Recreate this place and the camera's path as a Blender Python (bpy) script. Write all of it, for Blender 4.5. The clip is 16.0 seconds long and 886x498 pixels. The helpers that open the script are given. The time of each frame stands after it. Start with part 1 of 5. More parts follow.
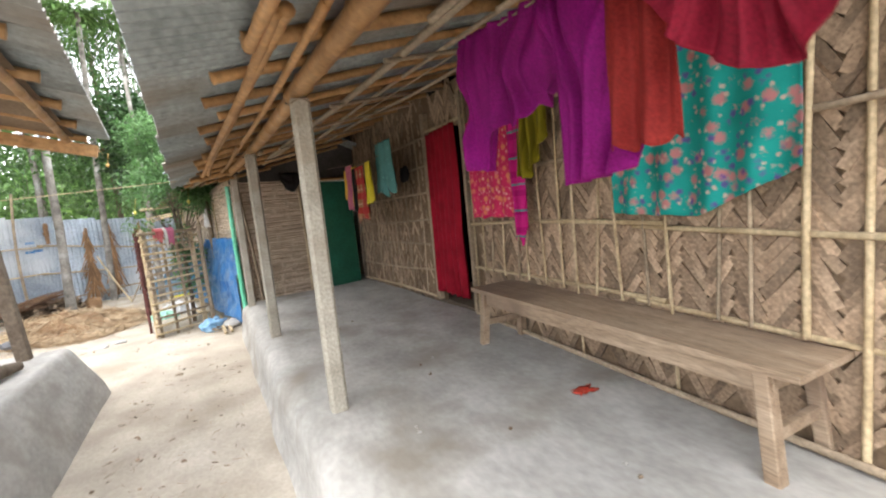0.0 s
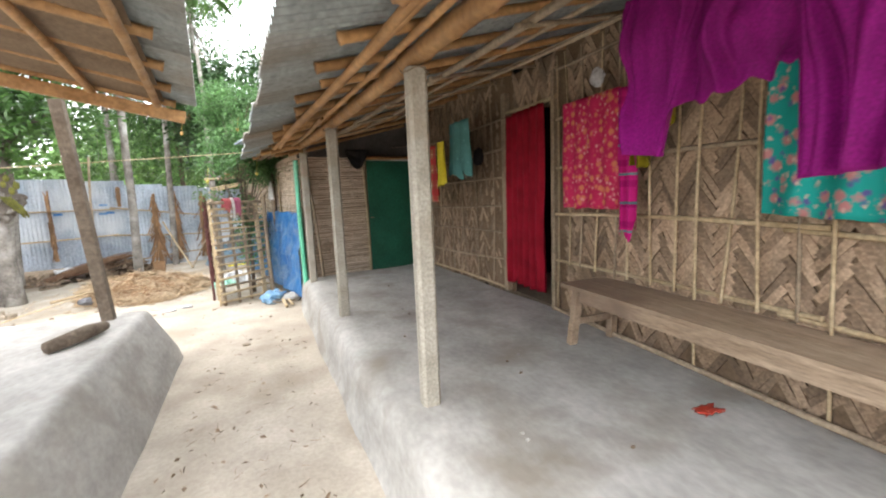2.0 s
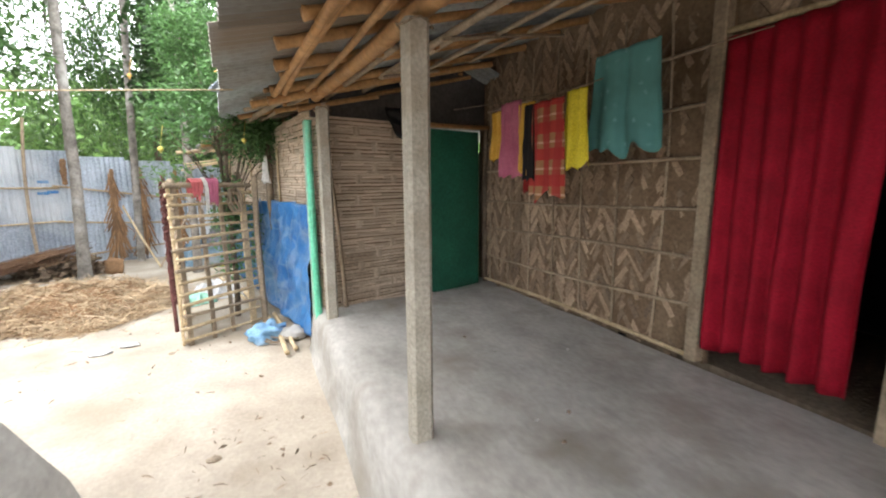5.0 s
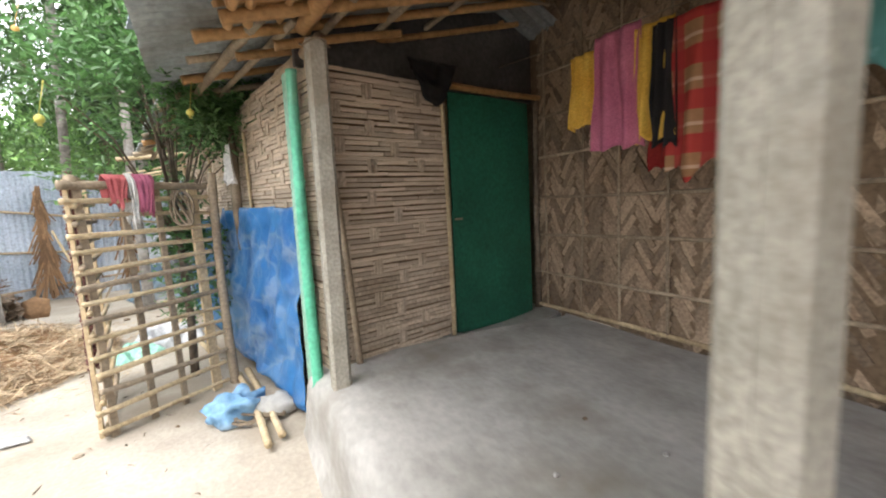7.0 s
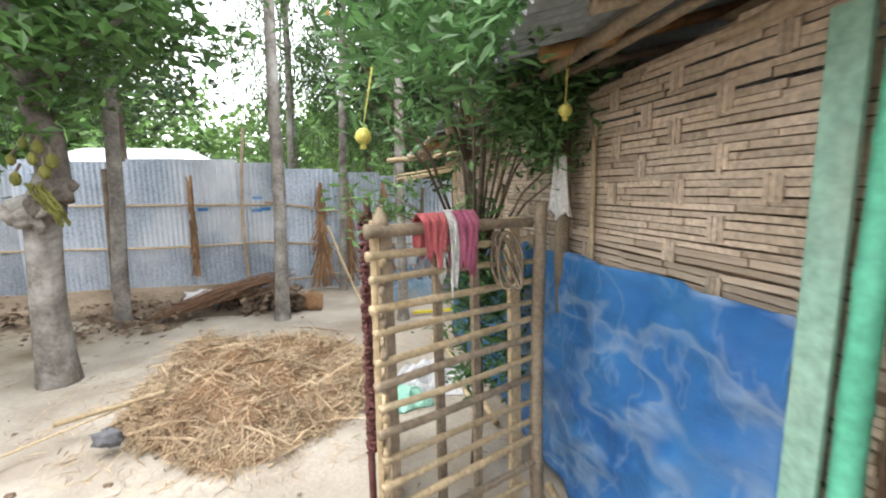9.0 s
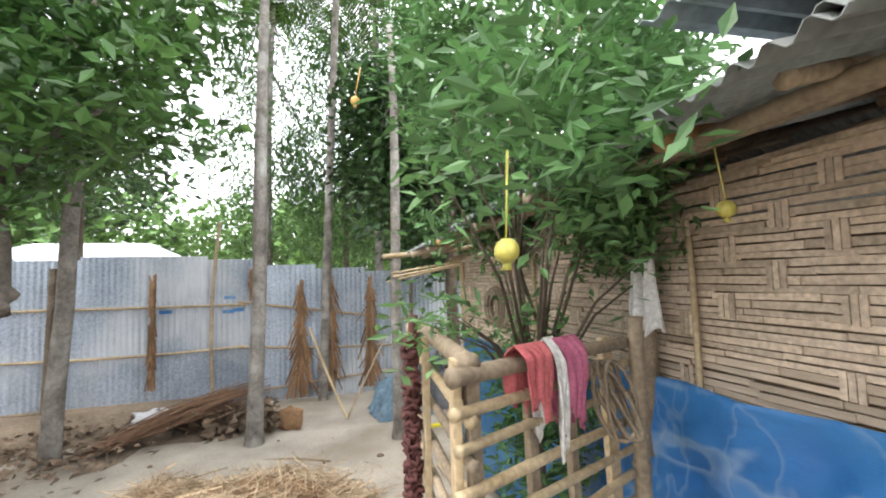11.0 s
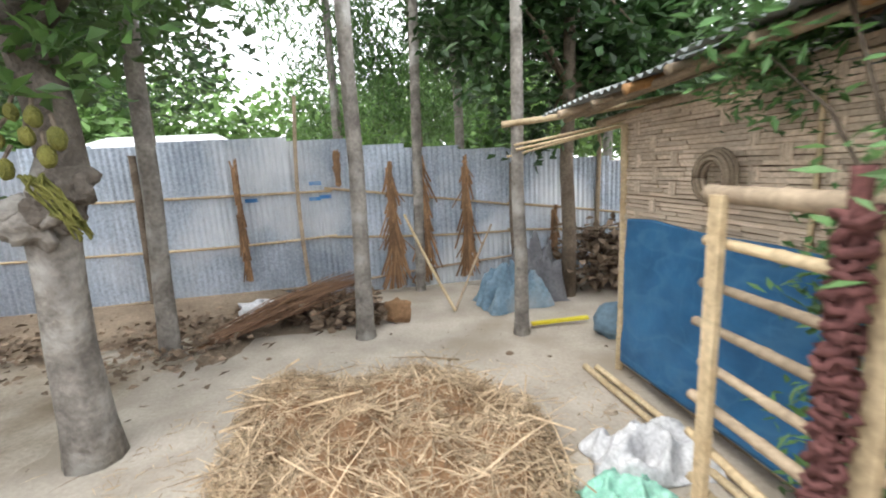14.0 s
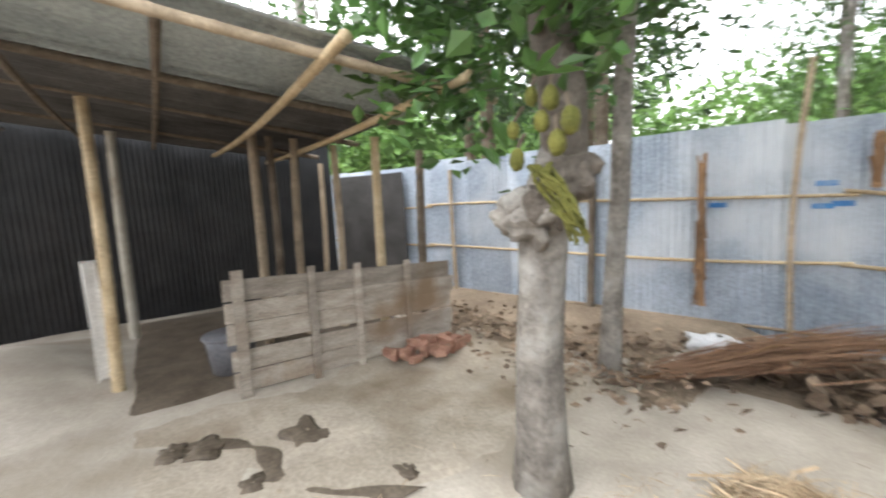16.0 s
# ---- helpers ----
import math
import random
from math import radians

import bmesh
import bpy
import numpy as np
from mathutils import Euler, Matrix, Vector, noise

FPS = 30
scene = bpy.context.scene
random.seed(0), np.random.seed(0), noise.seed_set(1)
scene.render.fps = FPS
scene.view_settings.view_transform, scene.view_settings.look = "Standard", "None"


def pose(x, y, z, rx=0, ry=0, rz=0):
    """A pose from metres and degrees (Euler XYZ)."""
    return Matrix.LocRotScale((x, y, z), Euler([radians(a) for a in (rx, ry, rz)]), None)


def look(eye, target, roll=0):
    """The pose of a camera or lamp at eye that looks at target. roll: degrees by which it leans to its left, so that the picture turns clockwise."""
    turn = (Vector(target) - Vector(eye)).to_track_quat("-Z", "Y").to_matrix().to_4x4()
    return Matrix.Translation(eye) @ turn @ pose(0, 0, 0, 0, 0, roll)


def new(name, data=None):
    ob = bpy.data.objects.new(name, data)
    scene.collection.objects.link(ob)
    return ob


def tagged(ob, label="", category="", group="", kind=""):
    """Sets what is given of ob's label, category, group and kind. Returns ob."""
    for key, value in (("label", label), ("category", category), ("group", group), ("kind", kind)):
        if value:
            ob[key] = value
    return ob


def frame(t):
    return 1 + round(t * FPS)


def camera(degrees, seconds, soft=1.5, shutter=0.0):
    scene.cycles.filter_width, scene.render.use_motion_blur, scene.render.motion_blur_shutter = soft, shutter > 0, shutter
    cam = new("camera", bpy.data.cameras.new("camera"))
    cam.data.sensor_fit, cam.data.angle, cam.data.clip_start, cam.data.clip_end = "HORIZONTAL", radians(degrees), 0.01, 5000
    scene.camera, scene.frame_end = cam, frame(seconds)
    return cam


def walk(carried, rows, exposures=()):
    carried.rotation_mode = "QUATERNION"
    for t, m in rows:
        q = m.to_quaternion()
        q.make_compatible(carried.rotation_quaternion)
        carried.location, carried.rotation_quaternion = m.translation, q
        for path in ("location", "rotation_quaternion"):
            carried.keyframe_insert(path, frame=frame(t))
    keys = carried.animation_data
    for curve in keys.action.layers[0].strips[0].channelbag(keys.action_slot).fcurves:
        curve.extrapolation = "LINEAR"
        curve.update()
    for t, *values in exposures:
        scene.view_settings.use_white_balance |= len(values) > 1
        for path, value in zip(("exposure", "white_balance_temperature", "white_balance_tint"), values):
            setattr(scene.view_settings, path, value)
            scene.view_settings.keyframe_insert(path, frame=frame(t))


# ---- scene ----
cam = camera(92.3, 16.0, soft=2.0, shutter=0.35)
PATH = [
    (0, (0.247, 0.137, 1.606), (1.1, 1.933, 1.391), -5.7),
    (0.5, (0.077, 0.282, 1.671), (0.972, 2.065, 1.529), -6.6),
    (1, (0.034, 0.307, 1.668), (0.879, 2.111, 1.491), -5.3),
    (1.5, (0.032, 0.319, 1.676), (0.822, 2.144, 1.469), -4.0),
    (2, (-0.048, 0.497, 1.628), (0.645, 2.353, 1.356), -2.4),
    (2.5, (-0.024, 0.74, 1.592), (0.677, 2.586, 1.275), -0.4),
    (3, (0.068, 1.133, 1.654), (0.839, 2.951, 1.34), 1.2),
    (3.5, (0.001, 1.573, 1.69), (0.837, 3.353, 1.328), 1.8),
    (4, (-0.094, 1.984, 1.676), (0.735, 3.755, 1.253), 1.0),
    (4.5, (-0.114, 2.519, 1.659), (0.617, 4.343, 1.285), 0.2),
    (6.8, (-0.094, 4.357, 1.437), (0.669, 6.188, 1.185), -2.5),
    (7, (-0.083, 4.501, 1.425), (0.733, 6.31, 1.175), -2.6),
    (7.5, (-0.154, 4.945, 1.486), (0.522, 6.814, 1.261), -0.8),
    (8, (-0.368, 5.32, 1.49), (0.008, 7.267, 1.228), 0.9),
    (8.5, (-0.596, 5.609, 1.567), (-0.541, 7.591, 1.298), 0.9),
    (9, (-0.713, 6.086, 1.744), (-0.79, 8.064, 1.46), -0.7),
    (9.2, (-0.787, 6.193, 1.762), (-0.847, 8.182, 1.559), -1.3),
    (11.3, (-1.149, 6.55, 1.854), (-1.06, 8.543, 1.983), -1.5),
    (11.5, (-1.165, 6.542, 1.855), (-1.145, 8.539, 1.956), -1.0),
    (12, (-1.211, 6.572, 1.831), (-1.462, 8.556, 1.79), 0.3),
    (12.5, (-1.28, 6.686, 1.777), (-1.774, 8.608, 1.53), -0.3),
    (13, (-1.381, 6.919, 1.758), (-1.99, 8.791, 1.407), -2.3),
    (13.5, (-1.514, 7.126, 1.728), (-1.911, 9.052, 1.363), -2.9),
    (14, (-1.884, 7.397, 1.74), (-2.053, 9.354, 1.362), -3.3),
    (14.5, (-2.089, 7.678, 1.701), (-2.315, 9.627, 1.314), -4.1),
    (15, (-2.284, 7.838, 1.702), (-2.876, 9.711, 1.326), -4.3),
    (15.5, (-2.601, 7.907, 1.714), (-3.782, 9.49, 1.399), -4.2),
    (16, (-2.797, 7.983, 1.702), (-4.445, 9.088, 1.453), -3.2),
]
EXPOSURES = ((0, 2.05), (4.5, 2.1), (7, 2.1), (8, 2.05), (9, 1.7), (12, 1.65), (14.5, 1.6), (16, 1.9))
SKY = 0.158

walk(cam, [(t, look(eye, target, roll)) for t, eye, target, roll in PATH], EXPOSURES)

# ---- world and sun: a bright overcast day ----
world = bpy.data.worlds.new("overcast_sky")
scene.world = world
world.use_nodes = True
wt = world.node_tree
wt.nodes.clear()
w_out = wt.nodes.new("ShaderNodeOutputWorld")
w_bg = wt.nodes.new("ShaderNodeBackground")
w_sky = wt.nodes.new("ShaderNodeTexSky")
w_sky.sky_type = "NISHITA"
w_sky.sun_disc = False
w_sky.sun_elevation, w_sky.sun_rotation = radians(62), radians(-60)
w_sky.dust_density, w_sky.air_density = 4.0, 1.0
w_mix = wt.nodes.new("ShaderNodeMix")
w_mix.data_type = "RGBA"
w_mix.inputs[0].default_value = 0.78
w_mix.inputs[7].default_value = (9.5, 9.7, 10.0, 1)
wt.links.new(w_sky.outputs[0], w_mix.inputs[6])
wt.links.new(w_mix.outputs[2], w_bg.inputs[0])
w_bg.inputs[1].default_value = SKY
wt.links.new(w_bg.outputs[0], w_out.inputs[0])
sun = new("sun", bpy.data.lights.new("sun", "SUN"))
sun.data.energy, sun.data.angle, sun.data.color = 0.6, radians(30), (1, 0.96, 0.9)
sun.matrix_world = look((0, 0, 20), (3.5, 3.0, 10))


# ---- materials ----
def shader(name):
    m = bpy.data.materials.new(name)
    m.use_nodes = True
    nt = m.node_tree
    return m, nt, nt.nodes["Principled BSDF"]


def ramp(nt, fac, stops):
    r = nt.nodes.new("ShaderNodeValToRGB")
    el = r.color_ramp.elements
    while len(el) < len(stops):
        el.new(0.5)
    for e, (p, c) in zip(el, stops):
        e.position, e.color = p, (*c, 1)
    nt.links.new(fac, r.inputs[0])
    return r.outputs[0]


def mixed(nt, fac, a, b, how="MIX"):
    n = nt.nodes.new("ShaderNodeMix")
    n.data_type, n.blend_type = "RGBA", how
    for k, v in ((0, fac), (6, a), (7, b)):
        if hasattr(v, "is_linked"):
            nt.links.new(v, n.inputs[k])
        else:
            n.inputs[k].default_value = v if k == 0 else (*v, 1)
    return n.outputs[2]


def noise_of(nt, scale, stretch=(1, 1, 1), detail=5.0, coord="Object"):
    tc, mp, nz = (nt.nodes.new(k) for k in ("ShaderNodeTexCoord", "ShaderNodeMapping", "ShaderNodeTexNoise"))
    mp.inputs["Scale"].default_value = stretch
    nz.inputs["Scale"].default_value, nz.inputs["Detail"].default_value = scale, detail
    nt.links.new(tc.outputs[coord], mp.inputs[0])
    nt.links.new(mp.outputs[0], nz.inputs["Vector"])
    return nz.outputs["Fac"]


def mat(name, dark, light, coarse=3.0, fine=40.0, rough=0.8, bump=0.3, metal=0.0, stretch=(1, 1, 1), vary=0.0, island=0.0, stain=None, spec=0.3, trans=0.0, far=0.01, grit=0.28):
    """A surface with two scales of variation, relief, optional stains, and variation from piece to piece."""
    m, nt, b = shader(name)
    big, small = noise_of(nt, coarse, stretch), noise_of(nt, fine, stretch)
    col = ramp(nt, big, [(0.3, dark), (0.7, light)])
    grain = ramp(nt, small, [(0.3, (1 - grit,) * 3), (0.7, (1 + grit * 0.55,) * 3)])
    col = mixed(nt, 1.0, col, grain, "MULTIPLY")
    if stain:
        spots = ramp(nt, noise_of(nt, coarse * 0.45, (1, 1, 1), 8.0), [(0.52, (0, 0, 0)), (0.68, (1, 1, 1))])
        col = mixed(nt, spots, col, stain)
    for amount, node, out in ((vary, "ShaderNodeObjectInfo", "Random"), (island, "ShaderNodeNewGeometry", "Random Per Island")):
        if amount:
            info = nt.nodes.new(node)
            v = ramp(nt, info.outputs[out], [(0, (1 - amount,) * 3), (1, (1 + amount,) * 3)])
            col = mixed(nt, 1.0, col, v, "MULTIPLY")
    nt.links.new(col, b.inputs["Base Color"])
    b.inputs["Roughness"].default_value, b.inputs["Metallic"].default_value = rough, metal
    b.inputs["Specular IOR Level"].default_value = spec
    if bump:
        bp = nt.nodes.new("ShaderNodeBump")
        bp.inputs["Strength"].default_value, bp.inputs["Distance"].default_value = bump, far
        nt.links.new(small, bp.inputs["Height"])
        nt.links.new(bp.outputs[0], b.inputs["Normal"])
    if trans:
        tr, ad = nt.nodes.new("ShaderNodeBsdfTranslucent"), nt.nodes.new("ShaderNodeMixShader")
        nt.links.new(col, tr.inputs[0])
        ad.inputs[0].default_value = trans
        nt.links.new(b.outputs[0], ad.inputs[1])
        nt.links.new(tr.outputs[0], ad.inputs[2])
        nt.links.new(ad.outputs[0], nt.nodes["Material Output"].inputs[0])
    return m


def patterned(name, base, spots, scale, rough=0.85):
    """Printed cotton: round flecks of several colours on a ground."""
    m, nt, b = shader(name)
    col = ramp(nt, noise_of(nt, 6.0), [(0.35, tuple(c * 0.8 for c in base)), (0.65, base)])
    tc = nt.nodes.new("ShaderNodeTexCoord")
    for k, (c, size) in enumerate(spots):
        v, mp = nt.nodes.new("ShaderNodeTexVoronoi"), nt.nodes.new("ShaderNodeMapping")
        mp.inputs["Location"].default_value = (k * 3.7, k * 1.9, k * 5.3)
        v.inputs["Scale"].default_value = scale * (1 + 0.35 * k)
        nt.links.new(tc.outputs["Object"], mp.inputs[0])
        nt.links.new(mp.outputs[0], v.inputs["Vector"])
        add = nt.nodes.new("ShaderNodeMath")
        add.operation = "MULTIPLY_ADD"
        add.inputs[1].default_value = 0.45
        nt.links.new(noise_of(nt, scale * 6), add.inputs[0])
        nt.links.new(v.outputs["Distance"], add.inputs[2])
        col = mixed(nt, ramp(nt, add.outputs[0], [(size - 0.04, (0.9, 0.9, 0.9)), (size + 0.16, (0, 0, 0))]), col, c)
    nt.links.new(col, b.inputs["Base Color"])
    b.inputs["Roughness"].default_value = rough
    b.inputs["Specular IOR Level"].default_value = 0.15
    return m


def striped(name, base, bands, axis, scale, rough=0.85):
    """Woven checks: bands of other colours across a ground."""
    m, nt, b = shader(name)
    col = ramp(nt, noise_of(nt, 30.0), [(0.3, tuple(c * 0.85 for c in base)), (0.7, base)])
    tc, sep = nt.nodes.new("ShaderNodeTexCoord"), nt.nodes.new("ShaderNodeSeparateXYZ")
    nt.links.new(tc.outputs["Object"], sep.inputs[0])
    for k, (c, width, ax, sc) in enumerate(bands):
        mul, fr = nt.nodes.new("ShaderNodeMath"), nt.nodes.new("ShaderNodeMath")
        mul.operation, fr.operation = "MULTIPLY_ADD", "FRACT"
        mul.inputs[1].default_value, mul.inputs[2].default_value = sc, 10.3 + 0.37 * k
        nt.links.new(sep.outputs["XYZ".index(ax)], mul.inputs[0])
        nt.links.new(mul.outputs[0], fr.inputs[0])
        col = mixed(nt, ramp(nt, fr.outputs[0], [(width, (0.85, 0.85, 0.85)), (width + 0.04, (0, 0, 0))]), col, c)
    nt.links.new(col, b.inputs["Base Color"])
    b.inputs["Roughness"].default_value = rough
    b.inputs["Specular IOR Level"].default_value = 0.15
    return m


SOIL = mat("sandy_soil", (0.35, 0.305, 0.25), (0.50, 0.45, 0.38), 1.9, 34, 0.95, 0.55, stain=(0.30, 0.255, 0.20), spec=0.1, far=0.012, grit=0.12)
CLAY = mat("smoothed_clay", (0.31, 0.297, 0.272), (0.47, 0.455, 0.425), 3.4, 26, 0.72, 0.25, stain=(0.25, 0.225, 0.19), spec=0.25, stretch=(1, 0.6, 1), grit=0.14)
CONCRETE = mat("cement_post", (0.30, 0.275, 0.225), (0.42, 0.39, 0.33), 5, 60, 0.9, 0.4, vary=0.1, stain=(0.24, 0.20, 0.15))
BAMBOO = mat("roof_bamboo", (0.30, 0.155, 0.06), (0.47, 0.27, 0.12), 4, 30, 0.55, 0.15, vary=0.25)
PALE = mat("pale_bamboo", (0.38, 0.28, 0.16), (0.57, 0.455, 0.29), 4, 45, 0.55, 0.2, vary=0.18)
GREYBAM = mat("weathered_bamboo", (0.26, 0.20, 0.14), (0.42, 0.33, 0.23), 6, 45, 0.8, 0.3, vary=0.25)
MAT = mat("plaited_bamboo", (0.265, 0.183, 0.12), (0.395, 0.29, 0.20), 2.5, 60, 0.7, 0.25, vary=0.4, island=0.4, grit=0.4)
MATBACK = mat("wall_backing", (0.15, 0.10, 0.06), (0.22, 0.155, 0.10), 3, 40, 0.9, 0.2)
SPLIT = mat("split_bamboo_weave", (0.44, 0.345, 0.25), (0.60, 0.49, 0.38), 2.5, 50, 0.75, 0.25, vary=0.22, island=0.22)
TIN = mat("galvanised_tin", (0.29, 0.34, 0.40), (0.48, 0.535, 0.61), 1.6, 30, 0.5, 0.05, metal=0.25, vary=0.24, stain=(0.60, 0.63, 0.66))
ROOFTIN = mat("old_roof_tin", (0.22, 0.245, 0.245), (0.38, 0.405, 0.395), 1.4, 30, 0.55, 0.05, metal=0.3, vary=0.2, stain=(0.20, 0.16, 0.12))
# tin with the shade beneath the roofs painted into its colour
SHADETIN = mat("shade_dark_tin", (0.045, 0.042, 0.04), (0.10, 0.095, 0.09), 2, 30, 0.7, 0.1, vary=0.2)
WOOD = mat("bench_wood", (0.27, 0.19, 0.125), (0.43, 0.325, 0.23), 3, 24, 0.6, 0.3, stretch=(5, 0.6, 5), stain=(0.20, 0.14, 0.10))
PLANK = mat("weathered_plank", (0.24, 0.20, 0.165), (0.40, 0.355, 0.30), 3, 30, 0.9, 0.5, stretch=(1, 1, 4), vary=0.2, stain=(0.20, 0.14, 0.09))
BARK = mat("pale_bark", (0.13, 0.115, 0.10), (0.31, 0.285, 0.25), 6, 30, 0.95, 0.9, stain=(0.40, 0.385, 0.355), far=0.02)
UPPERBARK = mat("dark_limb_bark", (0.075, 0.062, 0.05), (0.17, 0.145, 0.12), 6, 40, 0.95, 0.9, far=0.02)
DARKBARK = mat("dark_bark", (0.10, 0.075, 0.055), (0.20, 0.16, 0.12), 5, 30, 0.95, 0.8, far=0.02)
LEAF = mat("glossy_leaf", (0.045, 0.115, 0.028), (0.105, 0.20, 0.052), 1.2, 8, 0.42, 0, island=0.45, trans=0.25, spec=0.5)
LEAFPALE = mat("pomegranate_leaf", (0.07, 0.165, 0.05), (0.145, 0.27, 0.095), 1.2, 8, 0.45, 0, island=0.45, trans=0.3, spec=0.45)
# leaf colour lightened to stand for haze over distance
LEAFFAR = mat("haze_pale_foliage", (0.09, 0.18, 0.05), (0.20, 0.33, 0.10), 0.25, 3, 0.7, 0, island=0.4, trans=0.15)
LEAFDARK = mat("dark_leaf", (0.022, 0.06, 0.016), (0.05, 0.11, 0.03), 0.9, 8, 0.45, 0, island=0.45, trans=0.2, spec=0.5)
STRAW = mat("dry_straw", (0.33, 0.23, 0.135), (0.56, 0.43, 0.285), 2.5, 20, 0.8, 0, island=0.45)
FROND = mat("dry_palm_frond", (0.17, 0.095, 0.05), (0.32, 0.19, 0.10), 2, 30, 0.85, 0, island=0.4)
OLDFROND = mat("old_palm_frond", (0.12, 0.066, 0.04), (0.25, 0.145, 0.085), 2, 30, 0.85, 0, island=0.5)
LITTER = mat("dead_leaf_litter", (0.13, 0.09, 0.06), (0.28, 0.21, 0.15), 3, 30, 0.9, 0, island=0.45)
TRAMPLED = mat("trampled_dirt", (0.32, 0.275, 0.215), (0.46, 0.40, 0.325), 2.2, 30, 0.95, 0.5, stain=(0.22, 0.175, 0.125), spec=0.1, far=0.015, grit=0.18)
DIRT = mat("dark_dirt", (0.17, 0.13, 0.095), (0.28, 0.22, 0.16), 2, 30, 0.95, 0.6, spec=0.1, far=0.02)
# wet dung and slurry; on the shed floor it also paints the shade
MUCKSHADE = mat("wet_muck_and_shade", (0.09, 0.07, 0.05), (0.17, 0.135, 0.10), 4, 30, 0.6, 0.5)
CURTAIN = mat("red_cotton", (0.20, 0.003, 0.012), (0.32, 0.006, 0.022), 5, 120, 0.8, 0.1, spec=0.2)
GREENDOOR = mat("green_paint", (0.013, 0.085, 0.052), (0.022, 0.135, 0.082), 2, 40, 0.5, 0.08)


def creased(name, dark, light, dust, rough, bump):
    """Woven plastic sheet: broad shade variation, thin pale crease lines and dust along them."""
    m, nt, b = shader(name)
    col = ramp(nt, noise_of(nt, 2.6), [(0.3, dark), (0.7, light)])
    for scale, stretch, width, amount in ((1.3, (1.0, 1.0, 2.2), 0.022, 0.42), (2.4, (1.0, 1.6, 0.9), 0.012, 0.26)):
        line = noise_of(nt, scale, stretch, 3.0)
        pale = ramp(nt, line, [(0.5 - 2.5 * width, (0, 0, 0)), (0.5, (amount,) * 3), (0.5 + width, (0, 0, 0))])
        col = mixed(nt, pale, col, dust)
    patch = ramp(nt, noise_of(nt, 1.7, (1, 1.2, 1), 8.0), [(0.56, (0, 0, 0)), (0.80, (0.40, 0.40, 0.40))])
    col = mixed(nt, patch, col, dust)
    nt.links.new(col, b.inputs["Base Color"])
    b.inputs["Roughness"].default_value, b.inputs["Specular IOR Level"].default_value = rough, 0.4
    bp = nt.nodes.new("ShaderNodeBump")
    bp.inputs["Strength"].default_value, bp.inputs["Distance"].default_value = bump, 0.02
    nt.links.new(noise_of(nt, 9.0, (1, 0.7, 1.6), 6.0), bp.inputs["Height"])
    nt.links.new(bp.outputs[0], b.inputs["Normal"])
    return m


TARP = creased("blue_tarpaulin", (0.015, 0.10, 0.30), (0.045, 0.19, 0.43), (0.30, 0.38, 0.46), 0.42, 0.8)
DUSTYTARP = mat("dusty_tarpaulin", (0.09, 0.15, 0.20), (0.20, 0.29, 0.36), 3, 20, 0.6, 0.3, stain=(0.26, 0.26, 0.25))
PALEBAG = mat("pale_blue_plastic", (0.14, 0.30, 0.48), (0.30, 0.46, 0.62), 5, 20, 0.45, 0.3, stain=(0.42, 0.46, 0.50))
TARPDARK = creased("dark_blue_tarpaulin", (0.010, 0.070, 0.16), (0.025, 0.125, 0.26), (0.06, 0.16, 0.27), 0.5, 0.4)
GREENBAM = mat("painted_green_bamboo", (0.10, 0.46, 0.28), (0.17, 0.60, 0.40), 3, 30, 0.5, 0.1, stain=(0.35, 0.42, 0.33))
GREENFADED = mat("faded_green_board", (0.24, 0.44, 0.33), (0.36, 0.54, 0.43), 3, 30, 0.7, 0.2, stain=(0.40, 0.40, 0.33))
# near-black that puts the darkness of an unlit room into the colour
BLACK = mat("unlit_room_black", (0.006, 0.006, 0.007), (0.012, 0.012, 0.012), 3, 30, 0.9, 0)
# black plastic; also colours the shed's back in place of shade
SHEET = mat("black_polythene_and_shade", (0.012, 0.013, 0.014), (0.03, 0.03, 0.032), 3, 30, 0.4, 0.1)
MAGENTA = mat("magenta_cotton", (0.16, 0.003, 0.10), (0.27, 0.006, 0.18), 4, 120, 0.75, 0.1, trans=0.2, spec=0.2)
RUST = mat("rust_cotton", (0.17, 0.010, 0.010), (0.27, 0.028, 0.022), 4, 120, 0.8, 0.1, trans=0.1, spec=0.2)
MAROON = mat("maroon_cotton", (0.14, 0.004, 0.015), (0.22, 0.008, 0.025), 4, 120, 0.8, 0.1, spec=0.2)
OLIVE = striped("olive_cotton", (0.20, 0.165, 0.010), [((0.11, 0.09, 0.006), 0.25, "Y", 22)], 0, 1)
TEAL = patterned("teal_floral", (0.015, 0.30, 0.26), [((0.48, 0.17, 0.17), 0.50), ((0.10, 0.07, 0.24), 0.42), ((0.50, 0.36, 0.30), 0.36)], 13)
PINKFLORAL = patterned("pink_floral", (0.52, 0.025, 0.10), [((0.60, 0.22, 0.10), 0.50), ((0.64, 0.34, 0.32), 0.38), ((0.58, 0.10, 0.16), 0.42)], 15)
SCARF = striped("magenta_scarf", (0.48, 0.014, 0.17), [((0.30, 0.006, 0.11), 0.3, "Z", 7), ((0.05, 0.25, 0.22), 0.06, "Z", 5)], 0, 1)
PLAID = striped("red_plaid", (0.30, 0.16, 0.08), [((0.34, 0.02, 0.025), 0.42, "Z", 5.2), ((0.5, 0.34, 0.24), 0.06, "Z", 5.2), ((0.28, 0.03, 0.03), 0.3, "Y", 7)], 0, 1)
ROSE = mat("dusty_rose_cotton", (0.38, 0.10, 0.17), (0.50, 0.16, 0.24), 5, 120, 0.85, 0.1)
YELLOW = mat("yellow_cotton", (0.62, 0.36, 0.05), (0.72, 0.47, 0.09), 5, 120, 0.85, 0.1)
